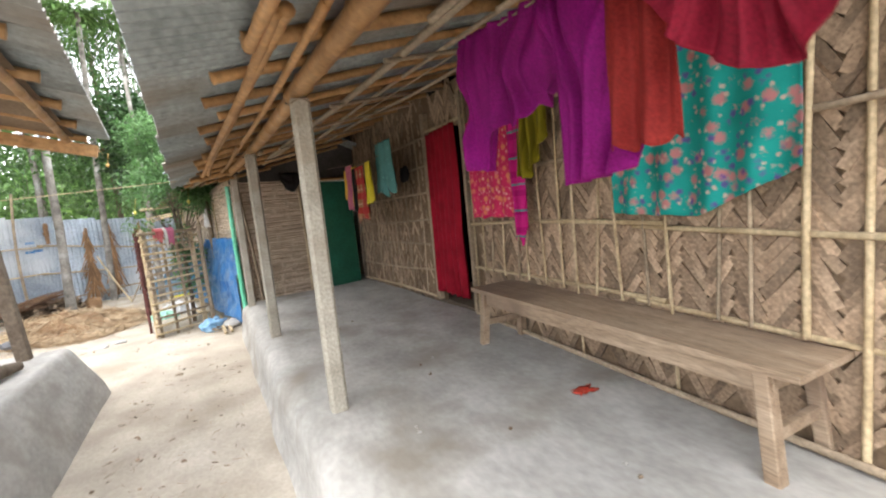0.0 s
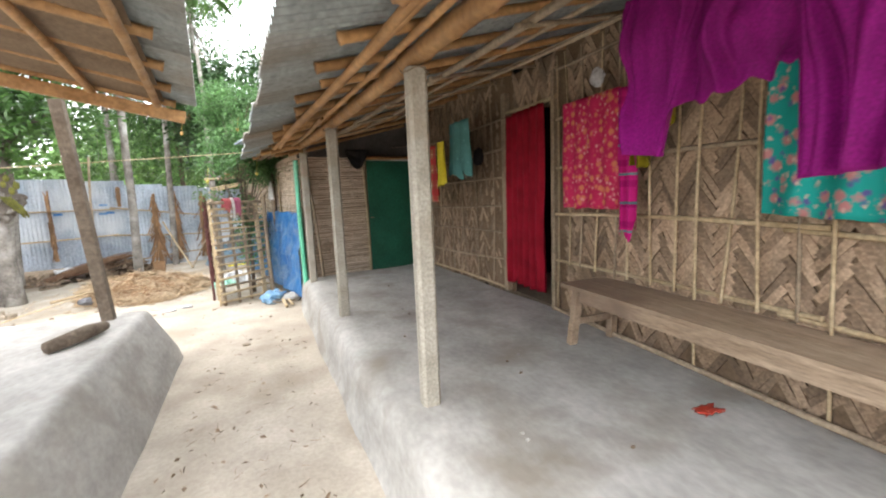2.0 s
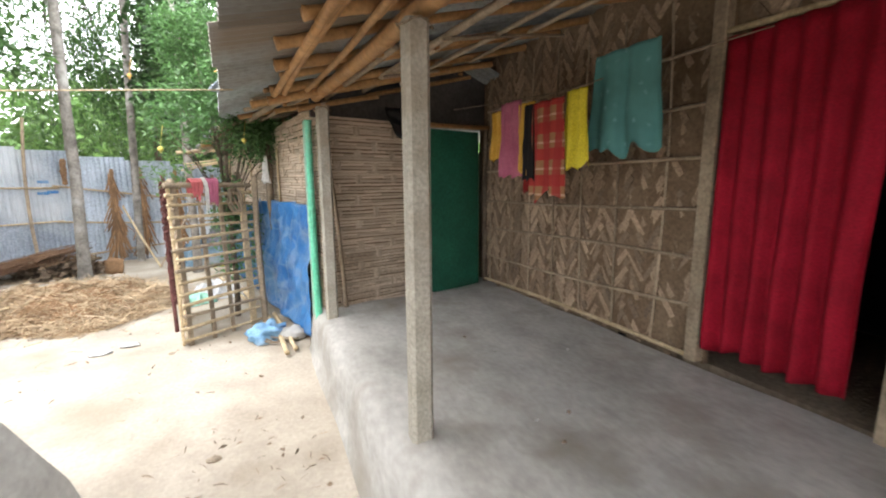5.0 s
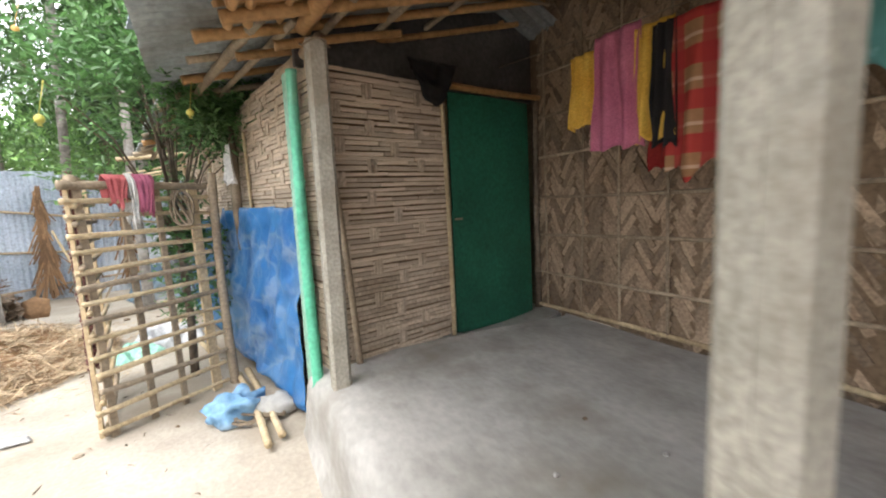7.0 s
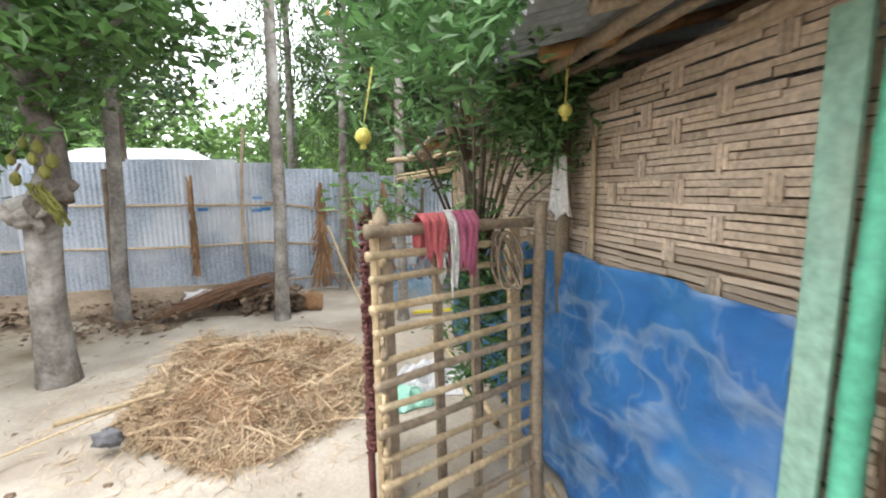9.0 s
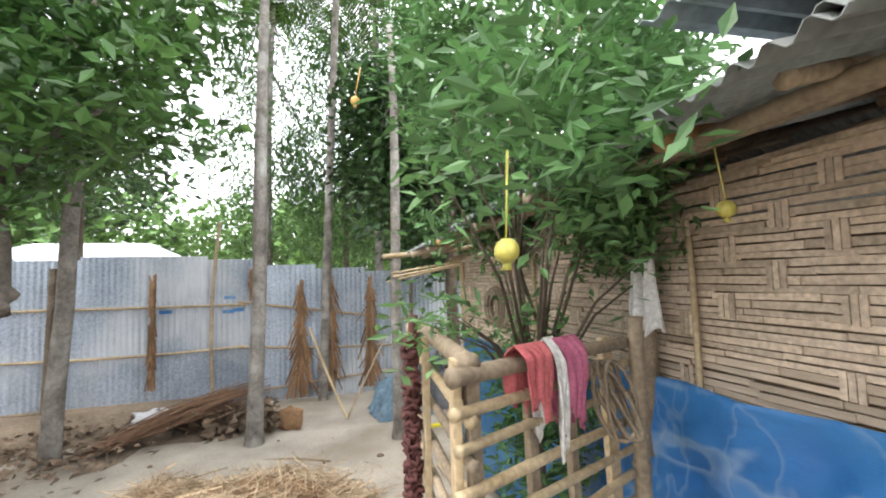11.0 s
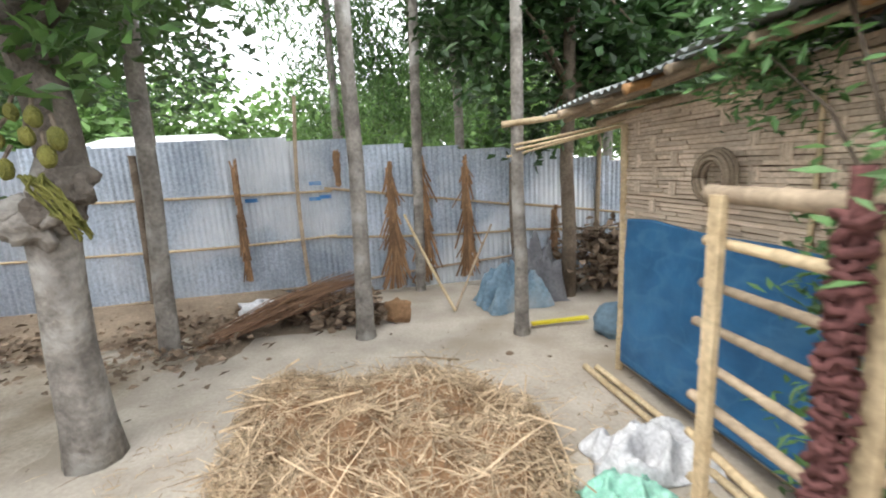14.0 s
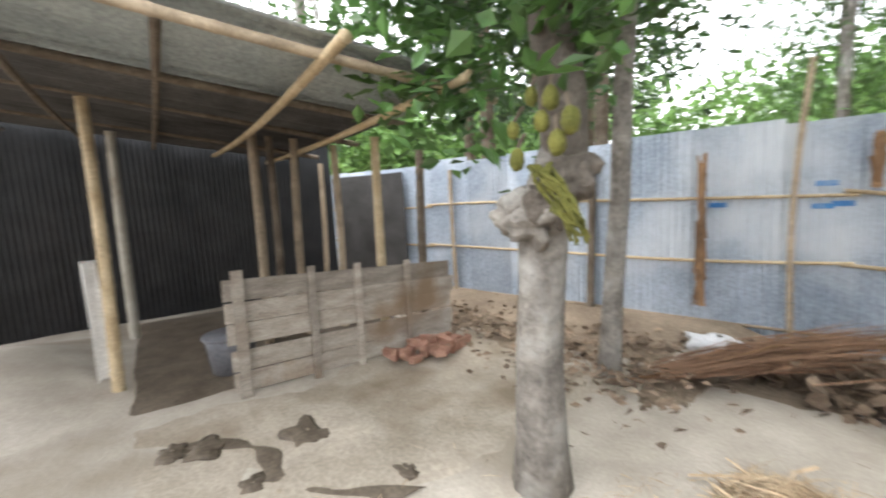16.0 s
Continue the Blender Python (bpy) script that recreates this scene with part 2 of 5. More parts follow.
LEMON = mat("lemon_cotton", (0.60, 0.50, 0.03), (0.72, 0.62, 0.06), 5, 120, 0.85, 0.1)
GREYTEAL = patterned("grey_teal_print", (0.09, 0.24, 0.23), [((0.16, 0.34, 0.33), 0.3)], 12)
BLACKCLOTH = mat("black_cotton", (0.012, 0.011, 0.012), (0.022, 0.02, 0.02), 5, 120, 0.9, 0.1)
CORAL = mat("coral_cotton", (0.42, 0.09, 0.10), (0.54, 0.16, 0.16), 5, 100, 0.85, 0.1)
WHITECLOTH = mat("white_cloth", (0.55, 0.53, 0.50), (0.74, 0.72, 0.69), 4, 60, 0.85, 0.1)
PLASTIC = mat("white_plastic", (0.45, 0.45, 0.46), (0.66, 0.66, 0.66), 4, 40, 0.4, 0.1)
MINT = mat("mint_plastic", (0.22, 0.50, 0.38), (0.36, 0.62, 0.50), 4, 40, 0.4, 0.1)
FOIL = patterned("red_foil_wrapper", (0.42, 0.05, 0.03), [((0.65, 0.55, 0.45), 0.3)], 60, 0.35)
ROPE = mat("coir_rope", (0.16, 0.12, 0.085), (0.30, 0.24, 0.17), 8, 90, 0.95, 0.4)
REDROPE = mat("dark_red_rope", (0.085, 0.035, 0.032), (0.17, 0.07, 0.065), 8, 90, 0.95, 0.4)
JACKFRUIT = mat("jackfruit_rind", (0.10, 0.105, 0.02), (0.21, 0.20, 0.045), 8, 90, 0.7, 1.0, far=0.02)
FRUIT = mat("pomegranate_skin", (0.30, 0.36, 0.06), (0.52, 0.40, 0.10), 6, 50, 0.4, 0.05)
FRUITRED = mat("ripe_pomegranate_skin", (0.42, 0.24, 0.07), (0.55, 0.34, 0.10), 6, 50, 0.4, 0.05)
BRICK = mat("broken_brick", (0.26, 0.12, 0.08), (0.42, 0.26, 0.19), 6, 50, 0.95, 0.5, vary=0.2)
STONE = mat("clod", (0.28, 0.23, 0.17), (0.42, 0.35, 0.27), 6, 50, 0.95, 0.5, vary=0.2)
WHITEROOF = mat("white_tin_roof", (0.42, 0.44, 0.46), (0.52, 0.53, 0.55), 1, 20, 0.5, 0.05)
RUBBER = mat("dark_plastic_tub", (0.10, 0.10, 0.11), (0.18, 0.18, 0.19), 4, 30, 0.5, 0.1)


# ---- mesh helpers ----
def mesh_of(name, verts, faces, material, smooth=False):
    me = bpy.data.meshes.new(name)
    me.from_pydata([tuple(map(float, v)) for v in verts], [], faces)
    me.materials.append(material)
    if smooth:
        me.shade_smooth()
    return me


def thing(name, label, category, at=(0, 0, 0), group="", kind=""):
    ob = new(name)
    ob.location = at
    return tagged(ob, label, category, group, kind)


def part(name, geo, material, parent, label="", smooth=False):
    """Links (verts, faces) in world coordinates as one mesh under a thing or part standing at its origin."""
    ob = new(name, mesh_of(name, geo[0], geo[1], material, smooth))
    ob.parent = parent
    if parent:
        p, base = parent, Vector()
        while p:
            base += p.location
            p = p.parent
        ob.data.transform(Matrix.Translation(-base))
    return tagged(ob, label)


def solo(name, geo, material, label, category, group="", kind="", smooth=False):
    vs = np.array(geo[0], float)
    base = (vs.min(0) + vs.max(0)) / 2
    base[2] = vs[:, 2].min()
    ob = new(name, mesh_of(name, vs - base, geo[1], material, smooth))
    ob.location = base
    return tagged(ob, label, category, group, kind)


def join(*geos):
    vs, fs = [], []
    for v, f in geos:
        n = len(vs)
        vs += [tuple(p) for p in v]
        fs += [tuple(i + n for i in q) for q in f]
    return vs, fs


def tube(pts, radii, seg=8, squash=1.0):
    """A closed sweep of rings along pts."""
    pts = [Vector(p) for p in pts]
    vs, fs, side = [], [], None
    for i, p in enumerate(pts):
        d = (pts[min(i + 1, len(pts) - 1)] - pts[max(i - 1, 0)]).normalized()
        ref = side if side is not None else (Vector((0, 0, 1)) if abs(d.z) < 0.9 else Vector((1, 0, 0)))
        side = (ref - d * ref.dot(d)).normalized()
        up = d.cross(side)
        for k in range(seg):
            a = 2 * math.pi * k / seg
            vs.append(p + (side * math.cos(a) * squash + up * math.sin(a)) * radii[i])
        if i:
            for k in range(seg):
                a, b = (i - 1) * seg + k, (i - 1) * seg + (k + 1) % seg
                fs.append((a, b, b + seg, a + seg))
    fs += [tuple(range(seg - 1, -1, -1)), tuple(range(len(vs) - seg, len(vs)))]
    return vs, fs


def culm(p0, p1, r, node=0.28, bend=0.012, seg=8, taper=0.85):
    """A bamboo culm with swollen nodes, slightly bent."""
    p0, p1 = Vector(p0), Vector(p1)
    n = max(1, round((p1 - p0).length / node))
    off = Vector((random.uniform(-1, 1), random.uniform(-1, 1), random.uniform(-1, 1))) * bend * (p1 - p0).length
    pts, rad = [], []
    for i in range(n + 1):
        for du, k in ((-0.02, 1.0), (0, 1.13), (0.02, 0.98)):
            f = (i + du / node * 1.0) / n
            if 0 <= f <= 1:
                pts.append(p0.lerp(p1, f) + off * math.sin(math.pi * f))
                rad.append(r * k * (1 + (taper - 1) * f))
    return tube(pts, rad, seg)


def box(c, size, rz=0.0, jitter=0.0, bevel=0.0):
    """A box with chamfered long edges."""
    x, y, z = (s / 2 for s in size)
    b = bevel or min(x, y, z) * 0.15
    ring = [(-x + b, -y), (x - b, -y), (x, -y + b), (x, y - b), (x - b, y), (-x + b, y), (-x, y - b), (-x, -y + b)]
    vs = [(px, py, h) for h in (-z, z) for px, py in ring]
    fs = [tuple(range(7, -1, -1)), tuple(range(8, 16))] + [(i, (i + 1) % 8, (i + 1) % 8 + 8, i + 8) for i in range(8)]
    m = Matrix.Translation(c) @ Matrix.Rotation(rz, 4, "Z")
    return [m @ (Vector(v) + Vector([random.uniform(-jitter, jitter) for _ in range(3)])) for v in vs], fs


def plank(p0, p1, width, thick, up=(0, 0, 1)):
    """A board from p0 to p1."""
    p0, p1, up = Vector(p0), Vector(p1), Vector(up)
    d = (p1 - p0).normalized()
    s = d.cross(up).normalized()
    n = s.cross(d).normalized()
    vs = [p + s * a * width / 2 + n * b * thick / 2 for p in (p0, p1) for a, b in ((-1, -0.8), (-0.9, -1), (0.9, -1), (1, -0.8), (1, 0.8), (0.9, 1), (-0.9, 1), (-1, 0.8))]
    fs = [tuple(range(7, -1, -1)), tuple(range(8, 16))] + [(i, (i + 1) % 8, (i + 1) % 8 + 8, i + 8) for i in range(8)]
    return vs, fs


def grid(nu, nv, at):
    vs = [at(i / nu, j / nv) for j in range(nv + 1) for i in range(nu + 1)]
    fs = [(j * (nu + 1) + i, j * (nu + 1) + i + 1, (j + 1) * (nu + 1) + i + 1, (j + 1) * (nu + 1) + i) for j in range(nv) for i in range(nu)]
    return vs, fs


def thicken(ob, t):
    md = ob.modifiers.new("thickness", "SOLIDIFY")
    md.thickness, md.offset = t, 0
    return ob


def blob(c, size, lumps=0.25, seed=0, n=10):
    """A closed lumpy body."""
    def at(u, v):
        th, ph = 2 * math.pi * u, math.pi * (0.02 + 0.96 * v)
        d = Vector((math.cos(th) * math.sin(ph), math.sin(th) * math.sin(ph), math.cos(ph)))
        k = 1 + lumps * noise.noise(d * 1.9 + Vector((seed * 7.1, seed, 3.3)))
        return Vector(c) + Vector((d.x * size[0], d.y * size[1], d.z * size[2])) * k
    return grid(n * 2, n, at)


def leaves(centres, length, width, spread, per, droop=0.0, seed=1, flat=0.35):
    """Many folded leaves round the given centres; every leaf is four triangles of its own."""
    rng = np.random.default_rng(seed)
    c = np.repeat(np.asarray(centres, float), per, 0)
    n = len(c)
    p = c + rng.normal(0, 1, (n, 3)) * np.asarray(spread)
    d = rng.normal(0, 1, (n, 3))
    d[:, 2] = d[:, 2] * flat - droop
    d /= np.linalg.norm(d, axis=1)[:, None]
    s = np.cross(d, rng.normal(0, 1, (n, 3)) * 0.5 + np.array((0, 0, 1)))
    s /= np.linalg.norm(s, axis=1)[:, None] + 1e-6
    up = np.cross(s, d)
    L = (length * rng.uniform(0.6, 1.3, n))[:, None]
    W = (width * rng.uniform(0.7, 1.2, n))[:, None]
    mid = p + d * L * 0.45
    v = np.stack([p, mid - s * W + up * W * 0.35, p + d * L, mid + s * W + up * W * 0.35, mid - up * W * 0.1], 1).reshape(-1, 3)
    k = np.arange(n)[:, None] * 5
    f = np.concatenate([k + np.array(t) for t in ((0, 4, 1), (1, 4, 2), (2, 4, 3), (3, 4, 0))])
    return v, f


def leafy(name, geo, material, parent):
    v, f = geo
    me = bpy.data.meshes.new(name)
    base = np.array(parent.location) if parent else np.zeros(3)
    me.from_pydata((v - base).tolist(), [], f.tolist())
    me.materials.append(material)
    ob = new(name, me)
    ob.parent = parent
    return ob


def clump(c, size, n, seed, shell=0.5):
    """Twig tips spread through an ellipsoid, thinned by noise so that gaps stay."""
    rng = np.random.default_rng(seed)
    out = []
    while len(out) < n:
        d = rng.normal(0, 1, 3)
        d /= np.linalg.norm(d)
        q = d * (shell + (1 - shell) * rng.random()) ** 0.6
        p = np.array(c) + q * np.array(size)
        if noise.noise(Vector(p * 0.9)) > -0.18:
            out.append(p)
    return np.array(out)


def tree(name, label, at, pts, radii, clumps, leaf, bark, seed, per=28, length=0.1, width=0.03, spread=0.16, droop=0.1, tips=50, limbs=5, flat=0.5, category="tree", group="", even=0.0):
    """A trunk along pts, limbs towards the crown's clumps and leaves about their twig tips."""
    t = thing(name, label, category, at, group)
    trunk_pts = [Vector(at) + Vector(p) for p in pts]
    part("trunk", tube(trunk_pts, radii, 10), bark, t, smooth=True)
    tips_all = [clump(Vector(at) + Vector(c), s, max(6, int(even * (s[0] * s[1] * s[2]) ** 0.67)) if even else tips, seed + 11 * k) for k, (c, s) in enumerate(clumps)]
    rng = random.Random(seed)
    geos = []
    for cl in tips_all:
        for q in rng.sample(range(len(cl)), min(limbs, len(cl))):
            start = trunk_pts[-1 - rng.randrange(min(2, len(trunk_pts)))]
            end = Vector(cl[q])
            m1 = start.lerp(end, 0.5) + Vector((0, 0, 0.12 * (end - start).length))
            r = radii[-1] * 0.55
            geos.append(tube([start, m1, end], [r, r * 0.6, r * 0.15], 5))
    if geos:
        part("branch", join(*geos), bark, t, smooth=True)
    leafy("crown", leaves(np.concatenate(tips_all), length, width, (spread,) * 3, per, droop, seed, flat), leaf, t)
    return t


def corrugated(o, u, v, width, height, pitch=0.076, amp=0.012, rows=3):
    """A sheet from corner o, waves counted along u, ridges along v."""
    o, u, v = Vector(o), Vector(u).normalized(), Vector(v).normalized()
    n = u.cross(v)
    nu = int(width / pitch) * 6
    return grid(nu, rows, lambda a, b: o + u * a * width + v * b * height + n * amp * math.sin(2 * math.pi * a * width / pitch))


# ---- ground ----
def lift(x, y):
    """Height of the yard: nearly level, with a bank of dirt along the fence and a low mound by the cattle shed."""
    z = 0.02 * noise.noise(Vector((x * 0.7, y * 0.7, 0))) + 0.008 * noise.noise(Vector((x * 3.1, y * 3.1, 2)))
    d = 14.18 + 0.25 * x - y
    if -3 < d < 2.2 and x < -4.6:
        z += 0.16 * max(0, 1 - abs(d) / 2.2)
    z += 0.42 * math.exp(-((x + 8.6) / 1.3) ** 2 - ((y - 6.5) / 0.8) ** 2)
    return z - (0.02 if x > -1.6 and y < 7 else 0)


xs = sorted(set(list(np.linspace(-11, 5, 108)) + [-600, -250, -100, -50, -30, -20, -14, 8, 14, 25, 50, 100, 250, 600]))
ys = sorted(set(list(np.linspace(-4, 16, 130)) + [-600, -250, -100, -50, -25, -10, 19, 24, 35, 60, 120, 250, 600]))
g_vs = [(x, y, lift(x, y)) for y in ys for x in xs]
g_fs = [(j * len(xs) + i, j * len(xs) + i + 1, (j + 1) * len(xs) + i + 1, (j + 1) * len(xs) + i) for j in range(len(ys) - 1) for i in range(len(xs) - 1)]
tagged(new("ground", mesh_of("ground", g_vs, g_fs, SOIL, True)), "pale trodden sandy earth of the yard", "ground", kind="structure")


# ---- veranda plinth of smoothed clay ----
def foot(y):
    return 0.40 - 0.056 * (y - 2.2) + 0.025 * noise.noise(Vector((0, y * 1.3, 5)))


PROFILE = ((-0.05, -0.06), (0.0, 0.04), (0.015, 0.16), (0.03, 0.29), (0.06, 0.375), (0.12, 0.41), (0.22, 0.42), (0.5, 0.42), (0.9, 0.422), (1.4, 0.42), (2.1, 0.42))


def plinth_at(u, v):
    y = -4.0 + 11.15 * u
    k = v * (len(PROFILE) - 1)
    dx, z = PROFILE[min(round(k), len(PROFILE) - 1)]
    x = foot(y) + dx
    return Vector((min(x, 2.5), y, z + (0.012 * noise.noise(Vector((x * 1.6, y * 1.6, 1))) if z > 0.3 else 0.02 * noise.noise(Vector((y * 2.2, z * 3, 8))))))


pv, pf = grid(90, len(PROFILE) - 1, plinth_at)
n_ring = 91
endf = [tuple(j * n_ring + 90 for j in range(len(PROFILE)))]
tagged(new("veranda_floor", mesh_of("veranda_floor", pv, pf + endf, CLAY, True)), "raised veranda floor of smoothed grey clay", "floor", kind="structure")
step_in = box((1.3, 7.55, 0.19), (2.2, 1.0, 0.41), radians(15))
tagged(new("threshold", mesh_of("threshold", *step_in, CLAY)), "clay threshold before the green door", "floor", kind="structure")

# ---- veranda posts of cement ----
POSTS = ((0.66, 2.70, 2.26), (0.46, 4.78, 2.26), (0.30, 6.80, 2.22))


def cement_post(x, y, top, size=0.102, lean=(0, 0)):
    t = thing("cement_post", "square grey cement post on the veranda edge", "post", (x, y, 0.40), "veranda posts")

    def shaft(u, v):
        a = int(round(u * 8)) % 8
        s, b = size / 2, size / 2 - 0.016
        px, py = [(-b, -s), (b, -s), (s, -b), (s, b), (b, s), (-b, s), (-s, b), (-s, -b)][a]
        z = 0.38 + (top - 0.38) * v
        k = 1 + 0.02 * noise.noise(Vector((x * 9, a, z * 4)))
        return Vector((x + px * k + lean[0] * v, y + py * k + lean[1] * v, z))
    v, f = grid(8, 14, shaft)
    f.append(tuple(14 * 9 + i for i in range(8)))
    part("shaft", (v, f), CONCRETE, t)
    part("groove", box((x - size / 2 + 0.001, y, (0.5 + top) / 2), (0.006, 0.018, top - 0.7)), CONCRETE, t)
    tie = tube([(x + 0.075 * math.cos(a) + lean[0], y + 0.075 * math.sin(a), top - 0.02 + 0.012 * math.sin(3 * a)) for a in np.linspace(0, 6.6, 22)], [0.004] * 22, 5)
    part("wire_tie", tie, ROPE, t)
    return t


for p in POSTS:
    cement_post(*p)

# ---- veranda roof: tin on bamboo ----
RD, RA = Vector((-0.0926, 0.9957, 0)), Vector((0.9957, 0.0926, 0))
EAVE, SLOPE = Vector((0.20, 0.0, 2.24)), 0.25


def roof(s, l, up=0.0):
    """Place on the veranda roof, s in from the eave, l along it."""
    return EAVE + RA * s + RD * l + Vector((0, 0, SLOPE * s + up))


roof_t = thing("veranda_roof", "lean-to roof of old corrugated tin on bamboo poles", "roof", kind="structure")
for i in range(11):
    l0 = 0.15 + 0.70 * i
    for s0, s1, up in ((-0.02 + random.uniform(-0.03, 0.03), 1.5, 0.0), (1.35, 2.75, 0.022)):
        a, b = roof(s0, l0, up), roof(s1, l0, up)
        geo = corrugated(a + Vector((0, 0, 0.012 * (i % 2))), RD, b - a, 0.76, (b - a).length, amp=0.014)
        thicken(part("tin_sheet", geo, ROOFTIN, roof_t), 0.002)


def pole(parent, p0, p1, r, material=None, name="bamboo_pole", **k):
    return part(name, culm(p0, p1, r, **k), material or BAMBOO, parent, smooth=True)


bam_t = thing("roof_frame", "brown bamboo rafters and purlins tied under the veranda roof", "roof frame", kind="structure")
S_POST = 0.70
pole(bam_t, roof(S_POST, 0.0, -0.105), roof(S_POST, 2.75, -0.105), 0.058, name="beam")
pole(bam_t, roof(S_POST + 0.02, 2.55, -0.10), roof(S_POST, 6.85, -0.10), 0.05, name="beam")
for s, r in ((0.36, 0.027), (0.40, 0.024), (0.56, 0.018), (1.20, 0.026), (1.62, 0.018), (2.05, 0.018)):
    for l0, l1 in ((0.05, 1.9), (1.6, 4.9), (4.5, 6.8)):
        pole(bam_t, roof(s + random.uniform(-0.04, 0.04), l0, -0.075), roof(s + random.uniform(-0.05, 0.05), l1, -0.075), r * random.uniform(0.85, 1.1), BAMBOO if s < 0.9 else GREYBAM, name="purlin")
for i in range(16):
    l = 0.25 + 0.42 * i + random.uniform(-0.05, 0.05)
    pole(bam_t, roof(0.28 + random.uniform(-0.05, 0.08), l, -0.035), roof(2.62, l + random.uniform(-0.05, 0.05), -0.035), 0.031 * random.uniform(0.8, 1.15), name="rafter")
for i in range(7):
    l = 0.3 + 1.0 * i
    pole(bam_t, roof(1.1, l, -0.12), roof(2.5, l + random.uniform(0.1, 0.7), -0.10), 0.014, GREYBAM, name="split_lath")
for l, s0, s1, up, r in ((6.62, 0.30, 2.3, -0.10, 0.032), (6.86, 0.55, 1.25, -0.17, 0.026), (6.95, 0.2, 2.4, -0.06, 0.03), (7.15, 0.4, 2.4, -0.12, 0.024), (7.4, 0.5, 2.4, -0.05, 0.028)):
    pole(bam_t, roof(s0, l, up), roof(s1, l + random.uniform(-0.05, 0.05), up - 0.02), r, name="tie_pole")
for s in (0.95, 1.35, 1.75):
    pole(bam_t, roof(s, 5.6, -0.06), roof(s - 0.18, 7.7, -0.10), 0.022, GREYBAM, name="purlin")
lining = grid(2, 2, lambda u, v: roof(0, 0) + Vector((1.8 + 2.6 * u, 0.2 + 8.2 * v, 0.72 + 0.30 * u)))
tagged(new("roof_upper", mesh_of("roof_upper", *lining, ROOFTIN)), "upper tin roof of the house", "roof", kind="structure")


# ---- plaited house wall ----
def house_x(y):
    return 2.36 + 0.03 * (y - 2.7) if y < 4.95 else 2.44 - 0.09 * (y - 4.95)


wall_t = thing("wall_house", "house wall of herringbone plaited bamboo matting with lattice", "wall", kind="structure")
for y0, y1, z0, z1 in ((-4.0, 3.92, 0.40, 2.85), (3.92, 4.86, 2.42, 2.85), (4.86, 7.75, 0.40, 2.95)):
    c = ((house_x(y0 + 0.01) + house_x(y1 - 0.01)) / 2 + 0.06, (y0 + y1) / 2, (z0 + z1) / 2)
    ang = math.atan2(house_x(y0 + 0.01) - house_x(y1 - 0.01), y1 - y0)
    part("backing", box(c, (0.05, (y1 - y0), z1 - z0), ang), MATBACK, wall_t)
COL, PITCH, THICK = 0.135, 0.052, 0.004
strip_v = [(sx * THICK, sy, sz) for sx in (-1, 1) for sy, sz in ((-0.5, -0.44), (0.5, -0.44), (0.5, 0.44), (-0.5, 0.44))]
strip_f = [(3, 2, 1, 0), (4, 5, 6, 7), (0, 1, 5, 4), (1, 2, 6, 5), (2, 3, 7, 6), (3, 0, 4, 7)]
strip_mesh = mesh_of("strip", [(x, y * 0.235, z * 0.052) for x, y, z in strip_v], strip_f, MAT)
loose, singles = [], 0
for y_lo, y_hi, z_lo, z_hi in ((0.0, 3.90, 0.44, 2.80), (3.95, 4.86, 2.44, 2.80), (4.98, 7.6, 0.42, 2.9)):
    for i in range(int((y_hi - y_lo) / COL)):
        y = y_lo + (i + 0.5) * COL
        tilt = radians(56) * (1 if i % 2 else -1)
        shift = random.uniform(0, PITCH)
        for k in range(int((z_hi - z_lo) / (PITCH * 1.35))):
            z = z_lo + 0.03 + shift + k * PITCH * 1.35
            m = pose(house_x(y) + 0.022 + random.uniform(-0.006, 0.006), y + random.uniform(-0.01, 0.01), z) @ Matrix.Rotation(tilt + random.uniform(-0.12, 0.12), 4, "X") @ Matrix.Rotation(random.uniform(-0.06, 0.06), 4, "Y") @ Matrix.Rotation(random.uniform(-0.05, 0.05), 4, "Z")
            if 0.5 < y < 3.2 and 0.85 < z < 1.5 and singles < 300:
                ob = new("strip", strip_mesh)
                ob.parent, ob.matrix_local = wall_t, m
                singles += 1
            else:
                loose.append(([m @ Vector(v.co) for v in strip_mesh.vertices], strip_f))
tagged(part("plaiting", join(*loose), MAT, wall_t), kind="stuff")
lat_t = thing("wall_lattice", "lattice of split bamboo battens tied over the matting", "lattice", kind="structure")
for z in (0.93, 1.37, 1.80, 2.24, 2.68):
    for y0, y1 in ((-2.0, 1.9), (1.7, 3.92)):
        pole(lat_t, (house_x(y0) - 0.005, y0, z + 0.01), (house_x(y1) - 0.005, y1, z - 0.01), 0.017, PALE if z < 1.5 else GREYBAM, name="batten", seg=6)
for z in (0.76, 1.08, 1.40, 1.73, 2.06, 2.40):
    pole(lat_t, (house_x(5.0) - 0.005, 4.98, z + 0.02), (house_x(7.5) - 0.005, 7.5, z - 0.03), 0.013, GREYBAM, name="batten", seg=6)
for i in range(22):
    y = 0.10 + i * 0.19 + random.uniform(-0.03, 0.03)
    if y > 3.9:
        break
    big = i in (3, 5)
    pole(lat_t, (house_x(y) - 0.012, y, 0.90 if i % 4 else 0.44), (house_x(y) - 0.012, y + random.uniform(-0.08, 0.08), 2.78), 0.016 if big or i < 5 else 0.010, PALE if random.random() < 0.6 or i < 5 else GREYBAM, name="upright", seg=6)
for i in range(7):
    y = 5.25 + i * 0.36
    pole(lat_t, (house_x(y) - 0.012, y, 0.44), (house_x(y) - 0.012, y + random.uniform(-0.03, 0.03), 2.75), 0.010, GREYBAM, name="upright", seg=6)
pole(lat_t, (house_x(0) - 0.03, -2, 0.445), (house_x(3.9) - 0.03, 3.9, 0.445), 0.02, GREYBAM, name="sill_pole")
